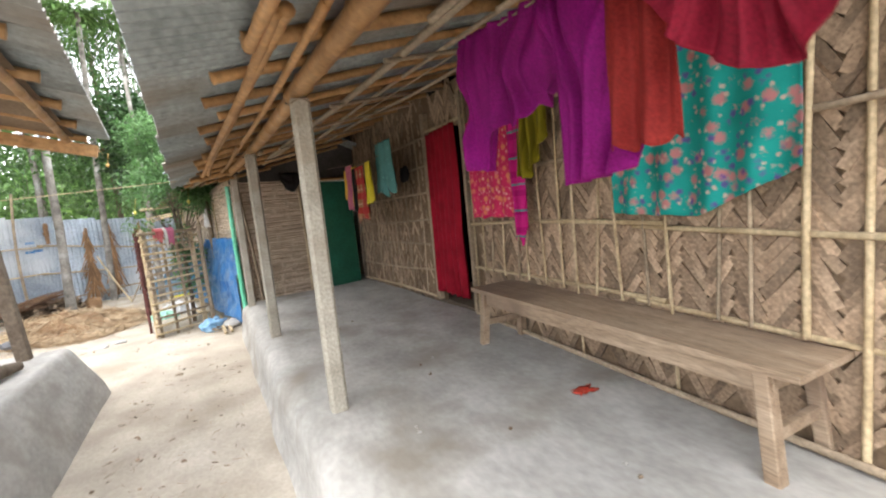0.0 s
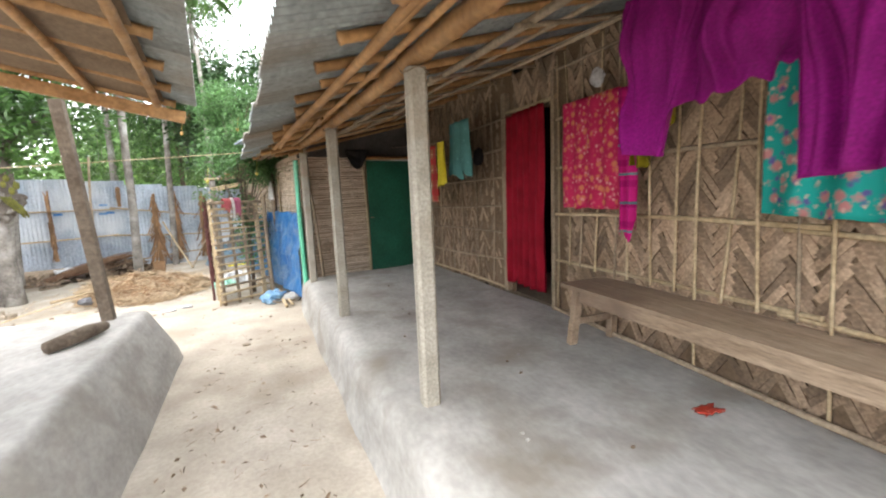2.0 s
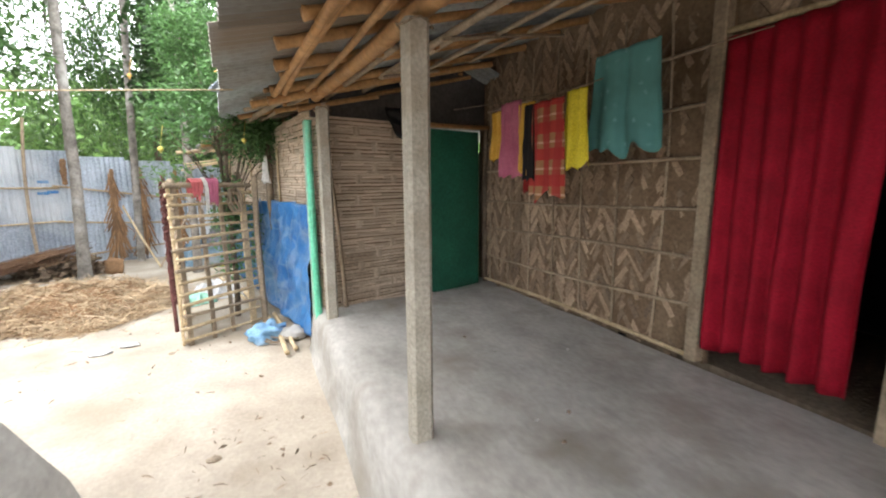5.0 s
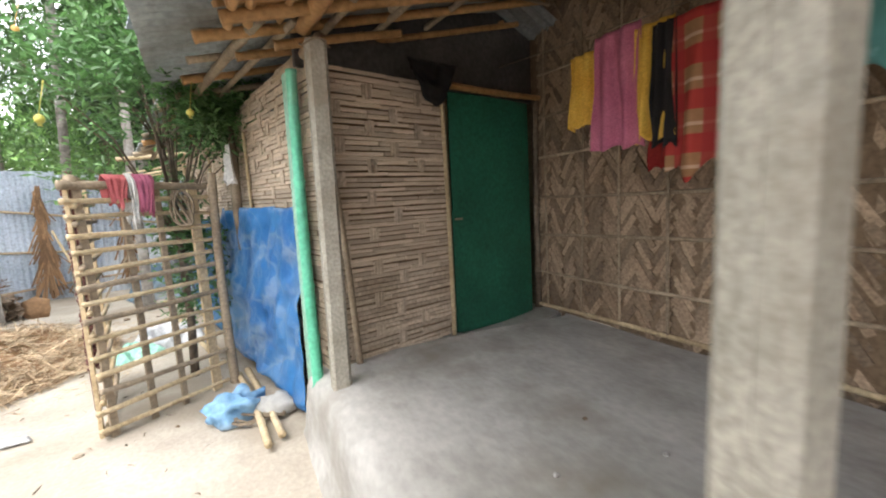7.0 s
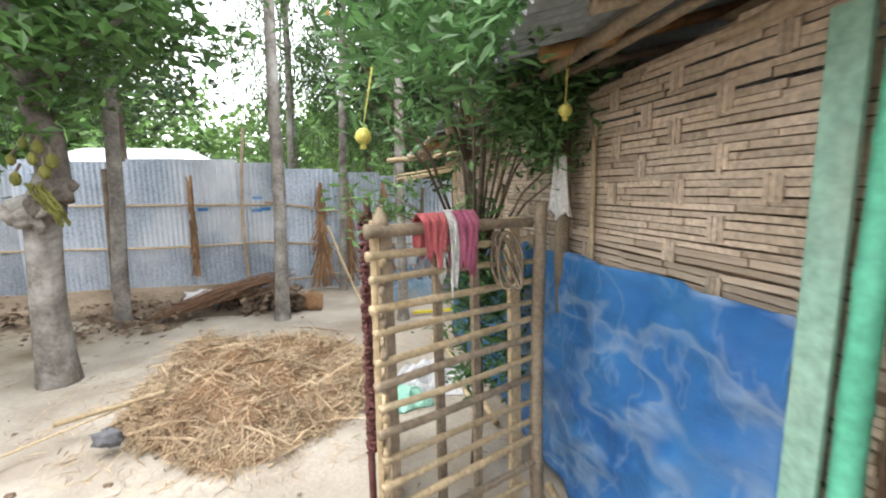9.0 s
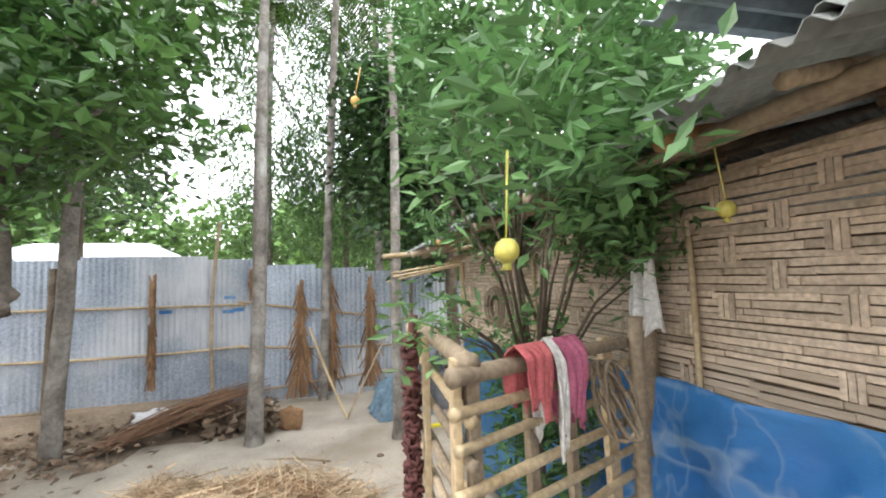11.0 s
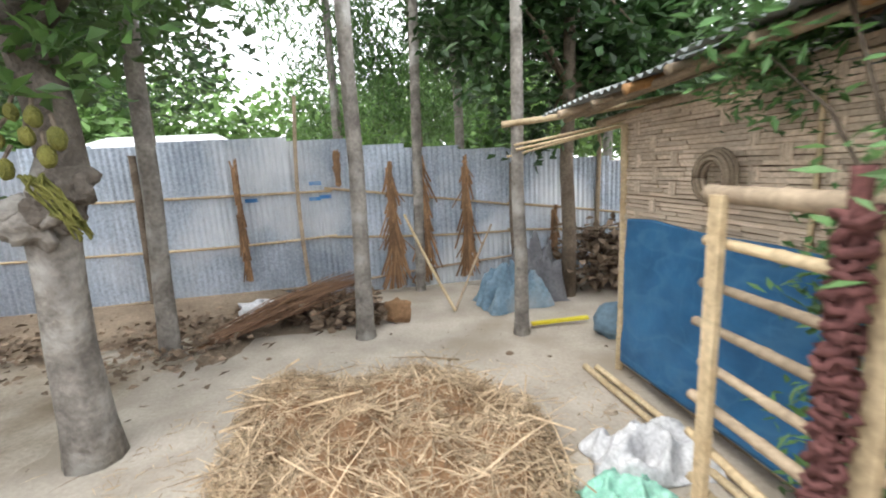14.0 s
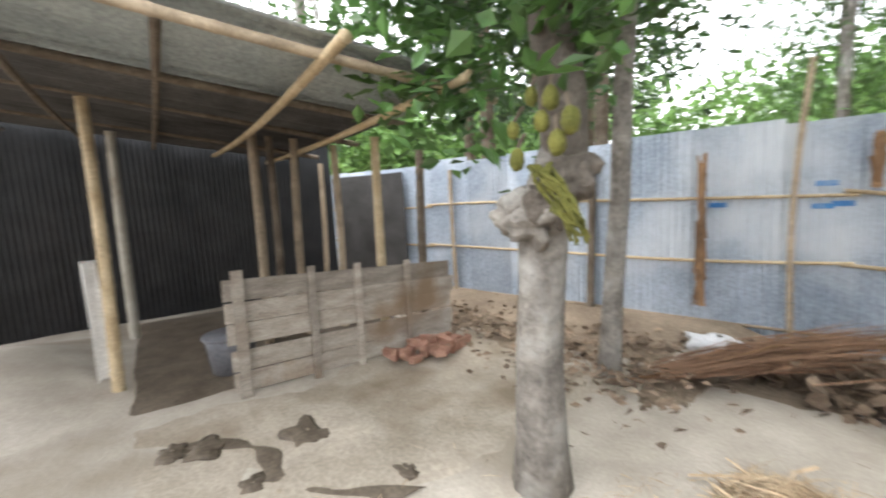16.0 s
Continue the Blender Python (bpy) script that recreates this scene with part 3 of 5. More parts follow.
pole(lat_t, (house_x(5) - 0.02, 4.98, 0.44), (house_x(7.5) - 0.02, 7.5, 0.44), 0.018, PALE, name="sill_pole")

# doorway with a red curtain
d1 = thing("door_1", "doorway with grey jamb posts into a room painted dark", "doorway", kind="structure")
for y, w in ((4.92, 0.09), (3.93, 0.05)):
    part("jamb", box((house_x(y) + 0.01, y, 1.55), (0.09, w, 2.26)), GREYBAM, d1)
part("lintel", culm((house_x(4) - 0.01, 3.9, 2.44), (house_x(4.9) - 0.01, 4.95, 2.47), 0.02), PALE, d1)
# unseen panels added round the room, black in place of its shade
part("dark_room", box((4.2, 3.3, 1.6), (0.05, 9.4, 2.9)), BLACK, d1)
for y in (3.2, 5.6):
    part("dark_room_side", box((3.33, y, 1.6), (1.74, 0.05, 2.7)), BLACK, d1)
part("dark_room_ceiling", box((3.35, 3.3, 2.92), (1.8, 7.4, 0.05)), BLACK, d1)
part("dark_room_floor", box((3.35, 3.3, 0.35), (1.7, 7.4, 0.1)), DIRT, d1)


def hanging(o, u, width, drop, amp, folds, seed, hem=0.02, lean=0.0, flare=0.0, nu=60, nv=26, slack=0.0):
    """A cloth hung from a line at o along u: folds deepen downwards, the hem is uneven."""
    o, u = Vector(o), Vector(u).normalized()
    n = u.cross(Vector((0, 0, 1)))

    def at(a, b):
        ph = folds * 2 * math.pi * a + 1.3 * noise.noise(Vector((a * 4, b * 1.5, seed)))
        d = amp * (0.35 + 0.65 * b) * (math.sin(ph) + 0.6 * noise.noise(Vector((a * 7, b * 2.5, seed + 4))))
        w = width * (1 + flare * b)
        z = -drop * b - slack * math.sin(math.pi * a) * (1 - 0.5 * b) - hem * b * noise.noise(Vector((a * 5, 1, seed)))
        return o + u * ((a - 0.5) * w + width / 2) + n * (d + lean * b) + Vector((0, 0, z))
    return grid(nu, nv, at)


def cloth(name, geo, material, label, category="clothes", group=""):
    ob = solo(name, geo, material, label, category, group, smooth=True)
    return thicken(ob, 0.003)


cloth("curtain", hanging((2.36, 4.06, 2.42), (0.05, 1, 0), 0.80, 1.86, 0.042, 6, 3, flare=-0.05, hem=0.05), CURTAIN, "plain deep red cotton curtain filling the doorway", "curtain")

# ---- bench ----
bench = thing("bench", "long worn brown wooden bench on the clay veranda", "bench", (2.12, 2.0, 0.42))
bx0, bx1, by0, by1 = 1.93, 2.36, 0.90, 3.22
for k in range(2):
    x0, x1 = bx0 + (bx1 - bx0) * k / 2, bx0 + (bx1 - bx0) * (k + 1) / 2 - 0.004
    part("seat_plank", box(((x0 + x1) / 2, (by0 + by1) / 2, 0.865), (x1 - x0, by1 - by0, 0.03)), WOOD, bench)
for x in (bx0 + 0.05, bx1 - 0.05):
    part("rail", box((x, (by0 + by1) / 2, 0.80), (0.028, by1 - by0 - 0.2, 0.085)), WOOD, bench)
for y, s in ((by0 + 0.14, -1), (by1 - 0.16, 1)):
    for x, sx in ((bx0 + 0.045, -1), (bx1 - 0.045, 1)):
        leg = plank((x + 0.02 * sx, y + 0.05 * s, 0.418), (x, y, 0.852), 0.062, 0.058, (0, 1, 0))
        part("leg", leg, WOOD, bench)
    part("stretcher", box(((bx0 + bx1) / 2, y + 0.03 * s, 0.60), (bx1 - bx0 - 0.10, 0.03, 0.05)), WOOD, bench)
    part("crosspiece", box(((bx0 + bx1) / 2, y, 0.80), (bx1 - bx0 - 0.13, 0.035, 0.08)), WOOD, bench)

wrap = solo("snack_wrapper", grid(10, 8, lambda u, v: Vector((1.87 + 0.14 * u + 0.02 * math.sin(9 * v), 1.93 + 0.09 * v, 0.432 + 0.03 * abs(noise.noise(Vector((u * 3, v * 3, 0)))))) ), FOIL, "crumpled red and white foil snack wrapper", "wrapper", smooth=True)
thicken(wrap, 0.002)
for i in range(16):
    x, y = random.uniform(0.8, 1.9), random.uniform(1.2, 6.5)
    solo("clay_crumb", blob((x, y, 0.428), (0.012, 0.010, 0.008), 0.4, i, 4), CLAY if i % 2 else DIRT, "small crumb of clay on the veranda floor", "debris", "crumbs")


# ---- hut at the veranda's end: woven split bamboo ----
HU, HV = Vector((0.9640, 0.2660, 0)), Vector((-0.2660, 0.9640, 0))
H0 = Vector((0.30, 7.02, 0))


def hut(u, v, z):
    return H0 + HU * u + HV * v + Vector((0, 0, z))


def weave(parent, o, axis, length, z0, z1, out, top=None, keep=0, seed=0):
    """Rows of split bamboo slats with upright strips plaited through; the first `keep` slats are single pieces."""
    rng, made, rest = random.Random(seed), 0, []
    ang = math.atan2(axis.y, axis.x)
    z, row = z0, 0
    slat = mesh_of("slat", [(a * 0.5, b * 0.004, c * 0.5) for b in (-1, 1) for a, c in ((-1, -1), (1, -1), (1, 1), (-1, 1))], [(0, 1, 2, 3), (7, 6, 5, 4), (0, 4, 5, 1), (1, 5, 6, 2), (2, 6, 7, 3), (3, 7, 4, 0)], SPLIT)
    while z < z1:
        h = rng.uniform(0.020, 0.030)
        x = -rng.uniform(0, 0.3)
        while x < length:
            w = rng.uniform(0.22, 0.36)
            a, b = max(x, 0), min(x + w, length)
            if b - a > 0.03 and (top is None or z < top((a + b) / 2)):
                p = o + axis * ((a + b) / 2) + out * (0.012 + 0.010 * ((row // 3 + int(x / 0.3)) % 2) + rng.uniform(0, 0.004)) + Vector((0, 0, z + h / 2))
                m = Matrix.Translation(p) @ Matrix.Rotation(ang, 4, "Z") @ Matrix.Rotation(rng.uniform(-0.02, 0.02), 4, "Y") @ Matrix.Diagonal((b - a + 0.01, 1, h * 0.93, 1))
                if made < keep and z > 0.9:
                    ob = new("slat", slat)
                    ob.parent, ob.matrix_local = parent, Matrix.Translation(-parent.location) @ m
                    made += 1
                else:
                    rest.append(([m @ v.co for v in slat.vertices], [tuple(f.vertices) for f in slat.polygons]))
            x += w + 0.004
        z += h + (rng.uniform(0.0, 0.006) if rng.random() < (0.86 if keep > 250 else 0.62) else rng.uniform(0.007, 0.013))
        row += 1
    for i in range(int(length / 0.19)):
        zz = z0 + 0.03 + (0.105 if i % 2 else 0.0)
        while zz < z1 - 0.16:
            p = o + axis * (0.12 + i * 0.19 + rng.uniform(-0.02, 0.02)) + out * 0.03 + Vector((0, 0, zz + 0.05 + rng.uniform(-0.015, 0.015)))
            if rng.random() < 0.8 and (top is None or zz + 0.12 < top(0.12 + i * 0.19)):
                for dx in (-0.022, 0, 0.022):
                    m = Matrix.Translation(p + axis * dx) @ Matrix.Rotation(ang + rng.uniform(-0.03, 0.03), 4, "Z") @ Matrix.Diagonal((0.019, 0.7, rng.uniform(0.07, 0.10), 1))
                    rest.append(([m @ v.co for v in slat.vertices], [tuple(f.vertices) for f in slat.polygons]))
            zz += 0.21
    tagged(part("weave", join(*rest), SPLIT, parent), kind="stuff")


side = thing("wall_hut_side", "hut wall of woven split bamboo strips", "wall", kind="structure")
part("backing", box(hut(0.05, 1.98, 1.03), (0.04, 4.0, 2.02), math.atan2(HU.y, HU.x)), MATBACK, side)
weave(side, hut(0.02, 0.05, 0), HV, 3.88, 0.06, 2.28, -HU, top=lambda v: 2.03 + 0.24 * (1 - v / 4.2), keep=280, seed=4)
gable = thing("wall_hut_end", "end wall of woven split bamboo beside the green door", "wall", kind="structure")
part("backing", box(hut(0.52, 0.06, 1.26), (1.02, 0.04, 1.82), math.atan2(HU.y, HU.x)), MATBACK, gable)
weave(gable, hut(0.03, 0.03, 0), HU, 0.93, 0.40, 2.17, -HV, keep=200, seed=5)
back = thing("wall_hut_rear", "rear and far walls of the hut in woven bamboo", "wall", kind="structure")
part("backing", box(hut(1.4, 3.97, 1.0), (2.8, 0.04, 2.0), math.atan2(HU.y, HU.x)), SPLIT, back)
part("backing", box(hut(2.85, 2.0, 1.0), (0.04, 4.0, 2.0), math.atan2(HU.y, HU.x)), SPLIT, back)
# panel added above the green door, its dark colour standing for under-roof shade
part("backing", box(hut(1.15, 0.10, 2.60), (2.4, 0.03, 0.84), math.atan2(HU.y, HU.x)), SHADETIN, back)
pole(side, hut(-0.02, 3.92, 0.0), hut(-0.02, 3.92, 1.98), 0.032, PALE, name="corner_pole")
for v in (1.25, 2.5):
    pole(side, hut(-0.03, v, 1.1), hut(-0.03, v, 1.98), 0.014, PALE, name="upright")
pole(gable, hut(0.16, -0.03, 0.42), hut(0.02, -0.03, 2.1), 0.02, GREYBAM, name="upright")
pole(gable, hut(0.95, -0.02, 0.40), hut(0.92, -0.02, 2.1), 0.018, PALE, name="upright")
green_pole = solo("green_bamboo", culm((0.205, 7.03, 0.33), (0.20, 7.035, 2.14), 0.034), GREENBAM, "bamboo pole painted mint green at the hut corner", "pole", smooth=True)
green_board = solo("green_plank", plank(hut(-0.08, 0.155, 0.05), hut(-0.08, 0.155, 2.15), 0.09, 0.02, HU), GREENFADED, "faded mint green board against the hut corner", "board")

d2 = thing("door_2", "closed green painted tin door with a bamboo frame", "door", kind="structure")
part("door_leaf", grid(18, 10, lambda a, b: hut(0.99 + 0.86 * a, -0.005 - 0.02 * math.sin(3.1 * a) - (0.02 * (1 - b) * a), 0.40 + 1.74 * b)), GREENDOOR, d2)
thicken(bpy.data.objects["door_leaf"], 0.012)
part("bottom_flap", grid(18, 4, lambda a, b: hut(1.01 + 0.82 * a, -0.035 - 0.03 * math.sin(3.1 * a) * (1 - b), 0.40 + 0.24 * b + 0.05 * a * b)), GREENDOOR, d2)
part("latch", box(hut(1.03, -0.03, 1.25), (0.07, 0.012, 0.014), 0.27), ROPE, d2)
part("door_post", culm(hut(1.98, 0.0, 0.4), hut(1.98, 0.0, 2.2), 0.03), DARKBARK, d2)
part("lintel_pole", culm(hut(0.95, -0.02, 2.18), hut(2.0, -0.02, 2.2), 0.026), BAMBOO, d2)
poly = solo("black_sheet", grid(14, 10, lambda a, b: hut(0.62 + 0.42 * a * (1 - 0.35 * b), -0.06 - 0.06 * b + 0.03 * noise.noise(Vector((a * 5, b * 4, 1))), 2.30 - 0.30 * b * (0.4 + 0.6 * math.sin(2.6 * a)))), SHEET, "torn black polythene sheet hanging under the roof", "plastic sheet", smooth=True)
thicken(poly, 0.003)

# hut roof
hr = thing("hut_roof", "low rusty tin roof of the hut on bamboo rafters", "roof", kind="structure")
for i in range(6):
    v0 = -0.25 + 0.76 * i
    rise = 0.24 * (1 - v0 / 4.2)
    a, b = hut(-0.52 + random.uniform(-0.05, 0.05), v0, 2.10 + rise), hut(1.5, v0, 2.62 + rise)
    thicken(part("tin_sheet", corrugated(a + Vector((0, 0, 0.012 * (i % 2))), HV - Vector((0, 0, 0.057)), b - a, 0.80, (b - a).length), ROOFTIN, hr), 0.002)
    a, b = hut(3.3, v0, 2.05 + rise), hut(1.45, v0, 2.64 + rise)
    thicken(part("tin_sheet", corrugated(a, HV - Vector((0, 0, 0.057)), b - a, 0.80, (b - a).length), ROOFTIN, hr), 0.002)
for i in range(12):
    v = -0.2 + i * 0.38
    pole(hr, hut(-0.48 + random.uniform(-0.06, 0.06), v, 2.055 + 0.24 * (1 - v / 4.2)), hut(1.3, v + random.uniform(-0.06, 0.06), 2.50 + 0.24 * (1 - v / 4.2)), 0.03 if i % 2 else 0.024, GREYBAM if i % 3 else BAMBOO, name="rafter")
for u, z, r in ((-0.30, 2.06, 0.028), (0.0, 2.02, 0.035), (-0.12, 2.09, 0.02)):
    pole(hr, hut(u, -0.15, z + 0.24), hut(u, 4.3, z), r, GREYBAM, name="wall_plate")
flap = corrugated(hut(-0.75, 0.1, 2.42), HV, Vector((1.0, 0.2, 0.02)), 0.6, 0.8)
thicken(part("loose_tin_sheet", flap, TIN, hr), 0.002)

# tarpaulins on the hut wall
def tarp(v0, v1, z0, z1, seed, off=0.06, wr=0.03):
    def at(a, b):
        top = z1 + 0.05 * noise.noise(Vector((a * 3, 0, seed)))
        w = wr * (noise.noise(Vector((a * 5 + b * 2, b * 3, seed))) + 0.5 * noise.noise(Vector((a * 14 + b * 9, b * 5 - a * 6, seed))))
        return hut(-off - 0.03 * (1 - b) + w, v0 + (v1 - v0) * a, z0 + (top - z0) * b)
    return grid(90, 50, at)


thicken(solo("blue_tarpaulin", tarp(0.20, 1.95, 0.10, 1.40, 2, 0.075, 0.055), TARP, "wrinkled bright blue tarpaulin tied over the hut wall", "tarpaulin", smooth=True), 0.003)
thicken(solo("dark_tarpaulin", tarp(1.95, 3.8, 0.14, 1.28, 7, 0.06, 0.012), TARPDARK, "flat dark blue tarpaulin on the far part of the hut wall", "tarpaulin", smooth=True), 0.003)


# ---- corrugated tin fence ----
FD = Vector((1, 0.25, 0)).normalized()
FN = Vector((-FD.y, FD.x, 0))


def fence(s, z=0.0, off=0.0):
    """A place on the fence, s metres along from its left part; off towards the yard."""
    return Vector((-6.3, 12.6, 0)) + FD * s - FN * off + Vector((0, 0, z))


def fence_top(s):
    return 2.24 if s < 2.0 else 2.24 - 0.105 * (s - 2.0)


def fence_rail(s, z):
    return z if s < 2.4 else z - 0.16 * (s - 2.4) * (z - 0.6)


fen = thing("tin_fence", "tall fence of bluish corrugated tin sheets on bamboo rails", "fence", kind="structure")
for i in range(26):
    s = -8.2 + i * 0.78
    h = fence_top(s + 0.4) + random.uniform(-0.05, 0.03)
    geo = corrugated(fence(s, 0.02, 0.006 * (i % 2)), FD, Vector((0, 0, 1)), 0.81, h, amp=0.008, rows=2)
    thicken(part("tin_sheet", geo, TIN, fen), 0.002)
for z in (0.18, 0.87, 1.54):
    for i in range(8):
        s = -8 + i * 2.6
        pole(fen, fence(s, fence_rail(s, z) + random.uniform(-0.02, 0.02), 0.04), fence(s + 2.7, fence_rail(s + 2.7, z) + random.uniform(-0.02, 0.02), 0.04), 0.019, PALE if z > 0.5 else GREYBAM, name="rail")
for s, h, r, m in ((-5.0, 2.0, 0.03, GREYBAM), (-2.2, 2.1, 0.035, GREYBAM), (0.05, 2.1, 0.05, DARKBARK), (2.08, 2.75, 0.03, GREYBAM), (5.1, 1.75, 0.035, DARKBARK), (6.4, 2.1, 0.04, GREYBAM), (8.5, 2.1, 0.04, GREYBAM)):
    pole(fen, fence(s, -0.05, 0.08), fence(s + random.uniform(-0.08, 0.08), h, 0.07), r, m, name="fence_post", bend=0.02)


def frond_hang(s, z0, z1, w, seed):
    """A dry palm frond tied upright to the fence: ragged strips round a stalk."""
    rng = random.Random(seed)
    t = thing("dry_palm_frond", "dry brown palm frond hung on the tin fence", "palm frond", fence(s, z0, 0.12), "hung fronds")
    part("stalk", tube([fence(s, z0, 0.12), fence(s + 0.03, z1, 0.10)], [0.015, 0.01], 6), FROND, t)
    geos = []
    for i in range(110):
        f = rng.random()
        za = z1 - (z1 - z0) * f * 0.75
        ln = rng.uniform(0.35, 0.75) * (0.6 + 0.5 * f)
        dx, dy = rng.gauss(0, w * (0.45 + 0.5 * f)), rng.uniform(0.08, 0.2)
        a = fence(s + rng.gauss(0, 0.02), za, 0.12)
        zb = max(z0 + 0.02, za - ln)
        geos.append(plank(a, fence(s + dx, zb, dy), rng.uniform(0.014, 0.03), 0.003, FN))
    part("foliage", join(*geos), FROND, t)


for k, (s, z0, z1, w) in enumerate(((3.30, 0.05, 1.86, 0.16), (3.74, 0.10, 1.92, 0.13), (4.36, 0.12, 1.90, 0.10), (1.30, 0.35, 2.0, 0.03), (2.6, 1.55, 2.05, 0.02), (5.7, 0.05, 1.1, 0.06))):
    frond_hang(s, z0, z1, w, k)

for s, z in ((1.43, 1.44), (2.28, 1.62), (2.40, 1.43), (2.26, 1.41)):
    part("paint_mark", box(fence(s, z, 0.016), (0.16, 0.008, 0.05), math.atan2(FD.y, FD.x)), TARP, fen, "smear of blue paint")


# ---- bamboo enclosure round the pomegranate ----
def slat_panel(name, label, a, b, z1, rails, uprights, lean, seed):
    rng = random.Random(seed)
    a, b = Vector(a), Vector(b)
    d = (b - a).normalized()
    n = Vector((-d.y, d.x, 0))
    t = thing(name, label, "fence panel", a)
    for i in range(rails):
        z = 0.06 + (z1 - 0.06) * (i / (rails - 1)) ** 0.92
        o = n * lean * z
        r = (0.027 if i == rails - 1 else 0.018) * rng.uniform(0.85, 1.15)
        part("rail", culm(a - d * rng.uniform(0.01, 0.05) + o + Vector((0, 0, z + rng.uniform(-0.015, 0.015))), b + d * rng.uniform(0.01, 0.06) + o + Vector((0, 0, z + rng.uniform(-0.02, 0.02))), r, seg=8), PALE if rng.random() < 0.5 else GREYBAM, t, smooth=True)
    for f, w in uprights:
        p = a.lerp(b, f)
        part("upright", plank(p + n * 0.03 + Vector((0, 0, -0.04)), p + n * (0.03 + lean * z1) + Vector((0, 0, z1 + 0.02)), w, 0.025, n), GREYBAM if w < 0.05 else PALE, t)
    return t


front = slat_panel("bamboo_hurdle", "slatted bamboo hurdle with thick top rail", (-1.0, 7.66, 0), (-0.36, 8.14, 0), 1.58, 15, ((0.06, 0.045), (0.36, 0.04), (0.62, 0.04), (0.93, 0.07)), 0.03, 1)
side_p = slat_panel("bamboo_hurdle", "slatted bamboo hurdle closing the tree enclosure", (-1.02, 7.72, 0), (-1.19, 8.70, 0), 1.60, 12, ((0.02, 0.05), (0.5, 0.05), (0.95, 0.05)), 0.0, 2)
solo("roped_post", join(culm((-1.20, 8.22, -0.05), (-1.18, 8.24, 1.70), 0.021), tube([(-1.19 + 0.026 * math.cos(a * 46) + random.uniform(-0.013, 0.013), 8.23 + 0.026 * math.sin(a * 46) + random.uniform(-0.013, 0.013), 0.3 + a * 0.21 + random.uniform(-0.014, 0.014)) for a in np.linspace(0, 6.3, 620)], [0.011] * 620, 4)), REDROPE, "post wound with dark red rope", "post", smooth=True)
solo("grey_post", culm((-0.30, 8.20, 0), (-0.31, 8.20, 1.67), 0.036), GREYBAM, "stout grey wooden post at the panel end", "post", smooth=True)


def draped(c, w, fall, d, seed):
    """A rag folded over a rail."""
    c, d = Vector(c), Vector(d).normalized()
    n = Vector((-d.y, d.x, 0))

    def at(a, b):
        t = (b - 0.5) * 2
        z = -abs(t) * fall * (1 + 0.45 * noise.noise(Vector((a * 4, t, seed)))) + 0.045
        r = 0.045 + 0.03 * noise.noise(Vector((a * 8, b * 3, seed)))
        return c + d * (a - 0.5) * w * (1 - 0.35 * abs(t)) + n * (r * math.sin(min(1, abs(t) * 4) * 1.57) * (1 if t > 0 else -1)) + Vector((0, 0, z))
    return grid(16, 30, at)


pd = Vector((0.8, 0.6, 0))
cloth("cloth_rag", draped((-0.83, 7.80, 1.60), 0.13, 0.18, pd, 1), CORAL, "coral pink cloth draped over the bamboo rail")
cloth("cloth_rag", draped((-0.70, 7.88, 1.605), 0.12, 0.25, pd, 2), ROSE, "dusty pink cloth draped over the bamboo rail")
cloth("cloth_rag", draped((-0.76, 7.84, 1.61), 0.05, 0.30, pd, 3), WHITECLOTH, "narrow white cloth strip draped over the bamboo rail")
rope_loop = join(*[tube([(-0.50 + 0.07 * math.cos(a + k) * (1 - 0.1 * k), 7.98 + 0.05 * math.sin(a), 1.42 + 0.12 * math.sin(a + 0.2 * k)) for a in np.linspace(0, 6.28, 18)], [0.008] * 18, 5) for k in range(5)])
solo("rope_coil", rope_loop, ROPE, "loop of pale coir rope hung on the panel", "rope", smooth=True)

# ---- trees in the yard ----
JT = (-4.42, 9.68, 0)
jack = tree("jackfruit_tree", "thick grey jackfruit tree with fruits on its trunk", JT,
            [(0, 0, -0.1), (0.0, 0.0, 0.25), (0.0, 0, 0.75), (0.03, 0, 1.15), (0.05, 0.0, 1.45), (0.06, 0.03, 1.68), (0.10, 0.08, 1.9)], [0.19, 0.152, 0.132, 0.126, 0.132, 0.125, 0.10],
            [((-0.4, 0.5, 3.7), (1.6, 1.4, 0.9)), ((0.75, 0.2, 3.2), (0.8, 0.8, 0.5)), ((-1.2, 0.4, 3.0), (0.9, 0.9, 0.7)), ((0.35, -0.05, 2.55), (0.3, 0.25, 0.2)), ((-0.5, -0.05, 2.2), (0.25, 0.2, 0.2)), ((-0.2, 0.4, 4.6), (1.7, 1.7, 1.1))], LEAF, BARK, 21, per=24, length=0.16, width=0.045, spread=0.17, even=62, limbs=0)
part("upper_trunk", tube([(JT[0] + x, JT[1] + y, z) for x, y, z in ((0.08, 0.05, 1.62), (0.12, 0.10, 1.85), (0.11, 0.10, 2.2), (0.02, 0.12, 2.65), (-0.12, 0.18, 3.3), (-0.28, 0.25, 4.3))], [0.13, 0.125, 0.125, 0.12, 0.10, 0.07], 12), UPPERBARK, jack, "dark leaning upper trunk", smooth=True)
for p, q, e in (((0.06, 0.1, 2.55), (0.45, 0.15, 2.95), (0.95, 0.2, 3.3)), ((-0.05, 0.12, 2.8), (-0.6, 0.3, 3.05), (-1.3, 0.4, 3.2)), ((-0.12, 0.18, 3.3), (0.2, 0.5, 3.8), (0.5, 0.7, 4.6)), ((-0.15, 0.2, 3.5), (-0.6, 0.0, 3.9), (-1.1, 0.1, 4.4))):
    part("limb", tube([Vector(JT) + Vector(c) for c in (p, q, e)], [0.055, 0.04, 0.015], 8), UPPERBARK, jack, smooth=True)
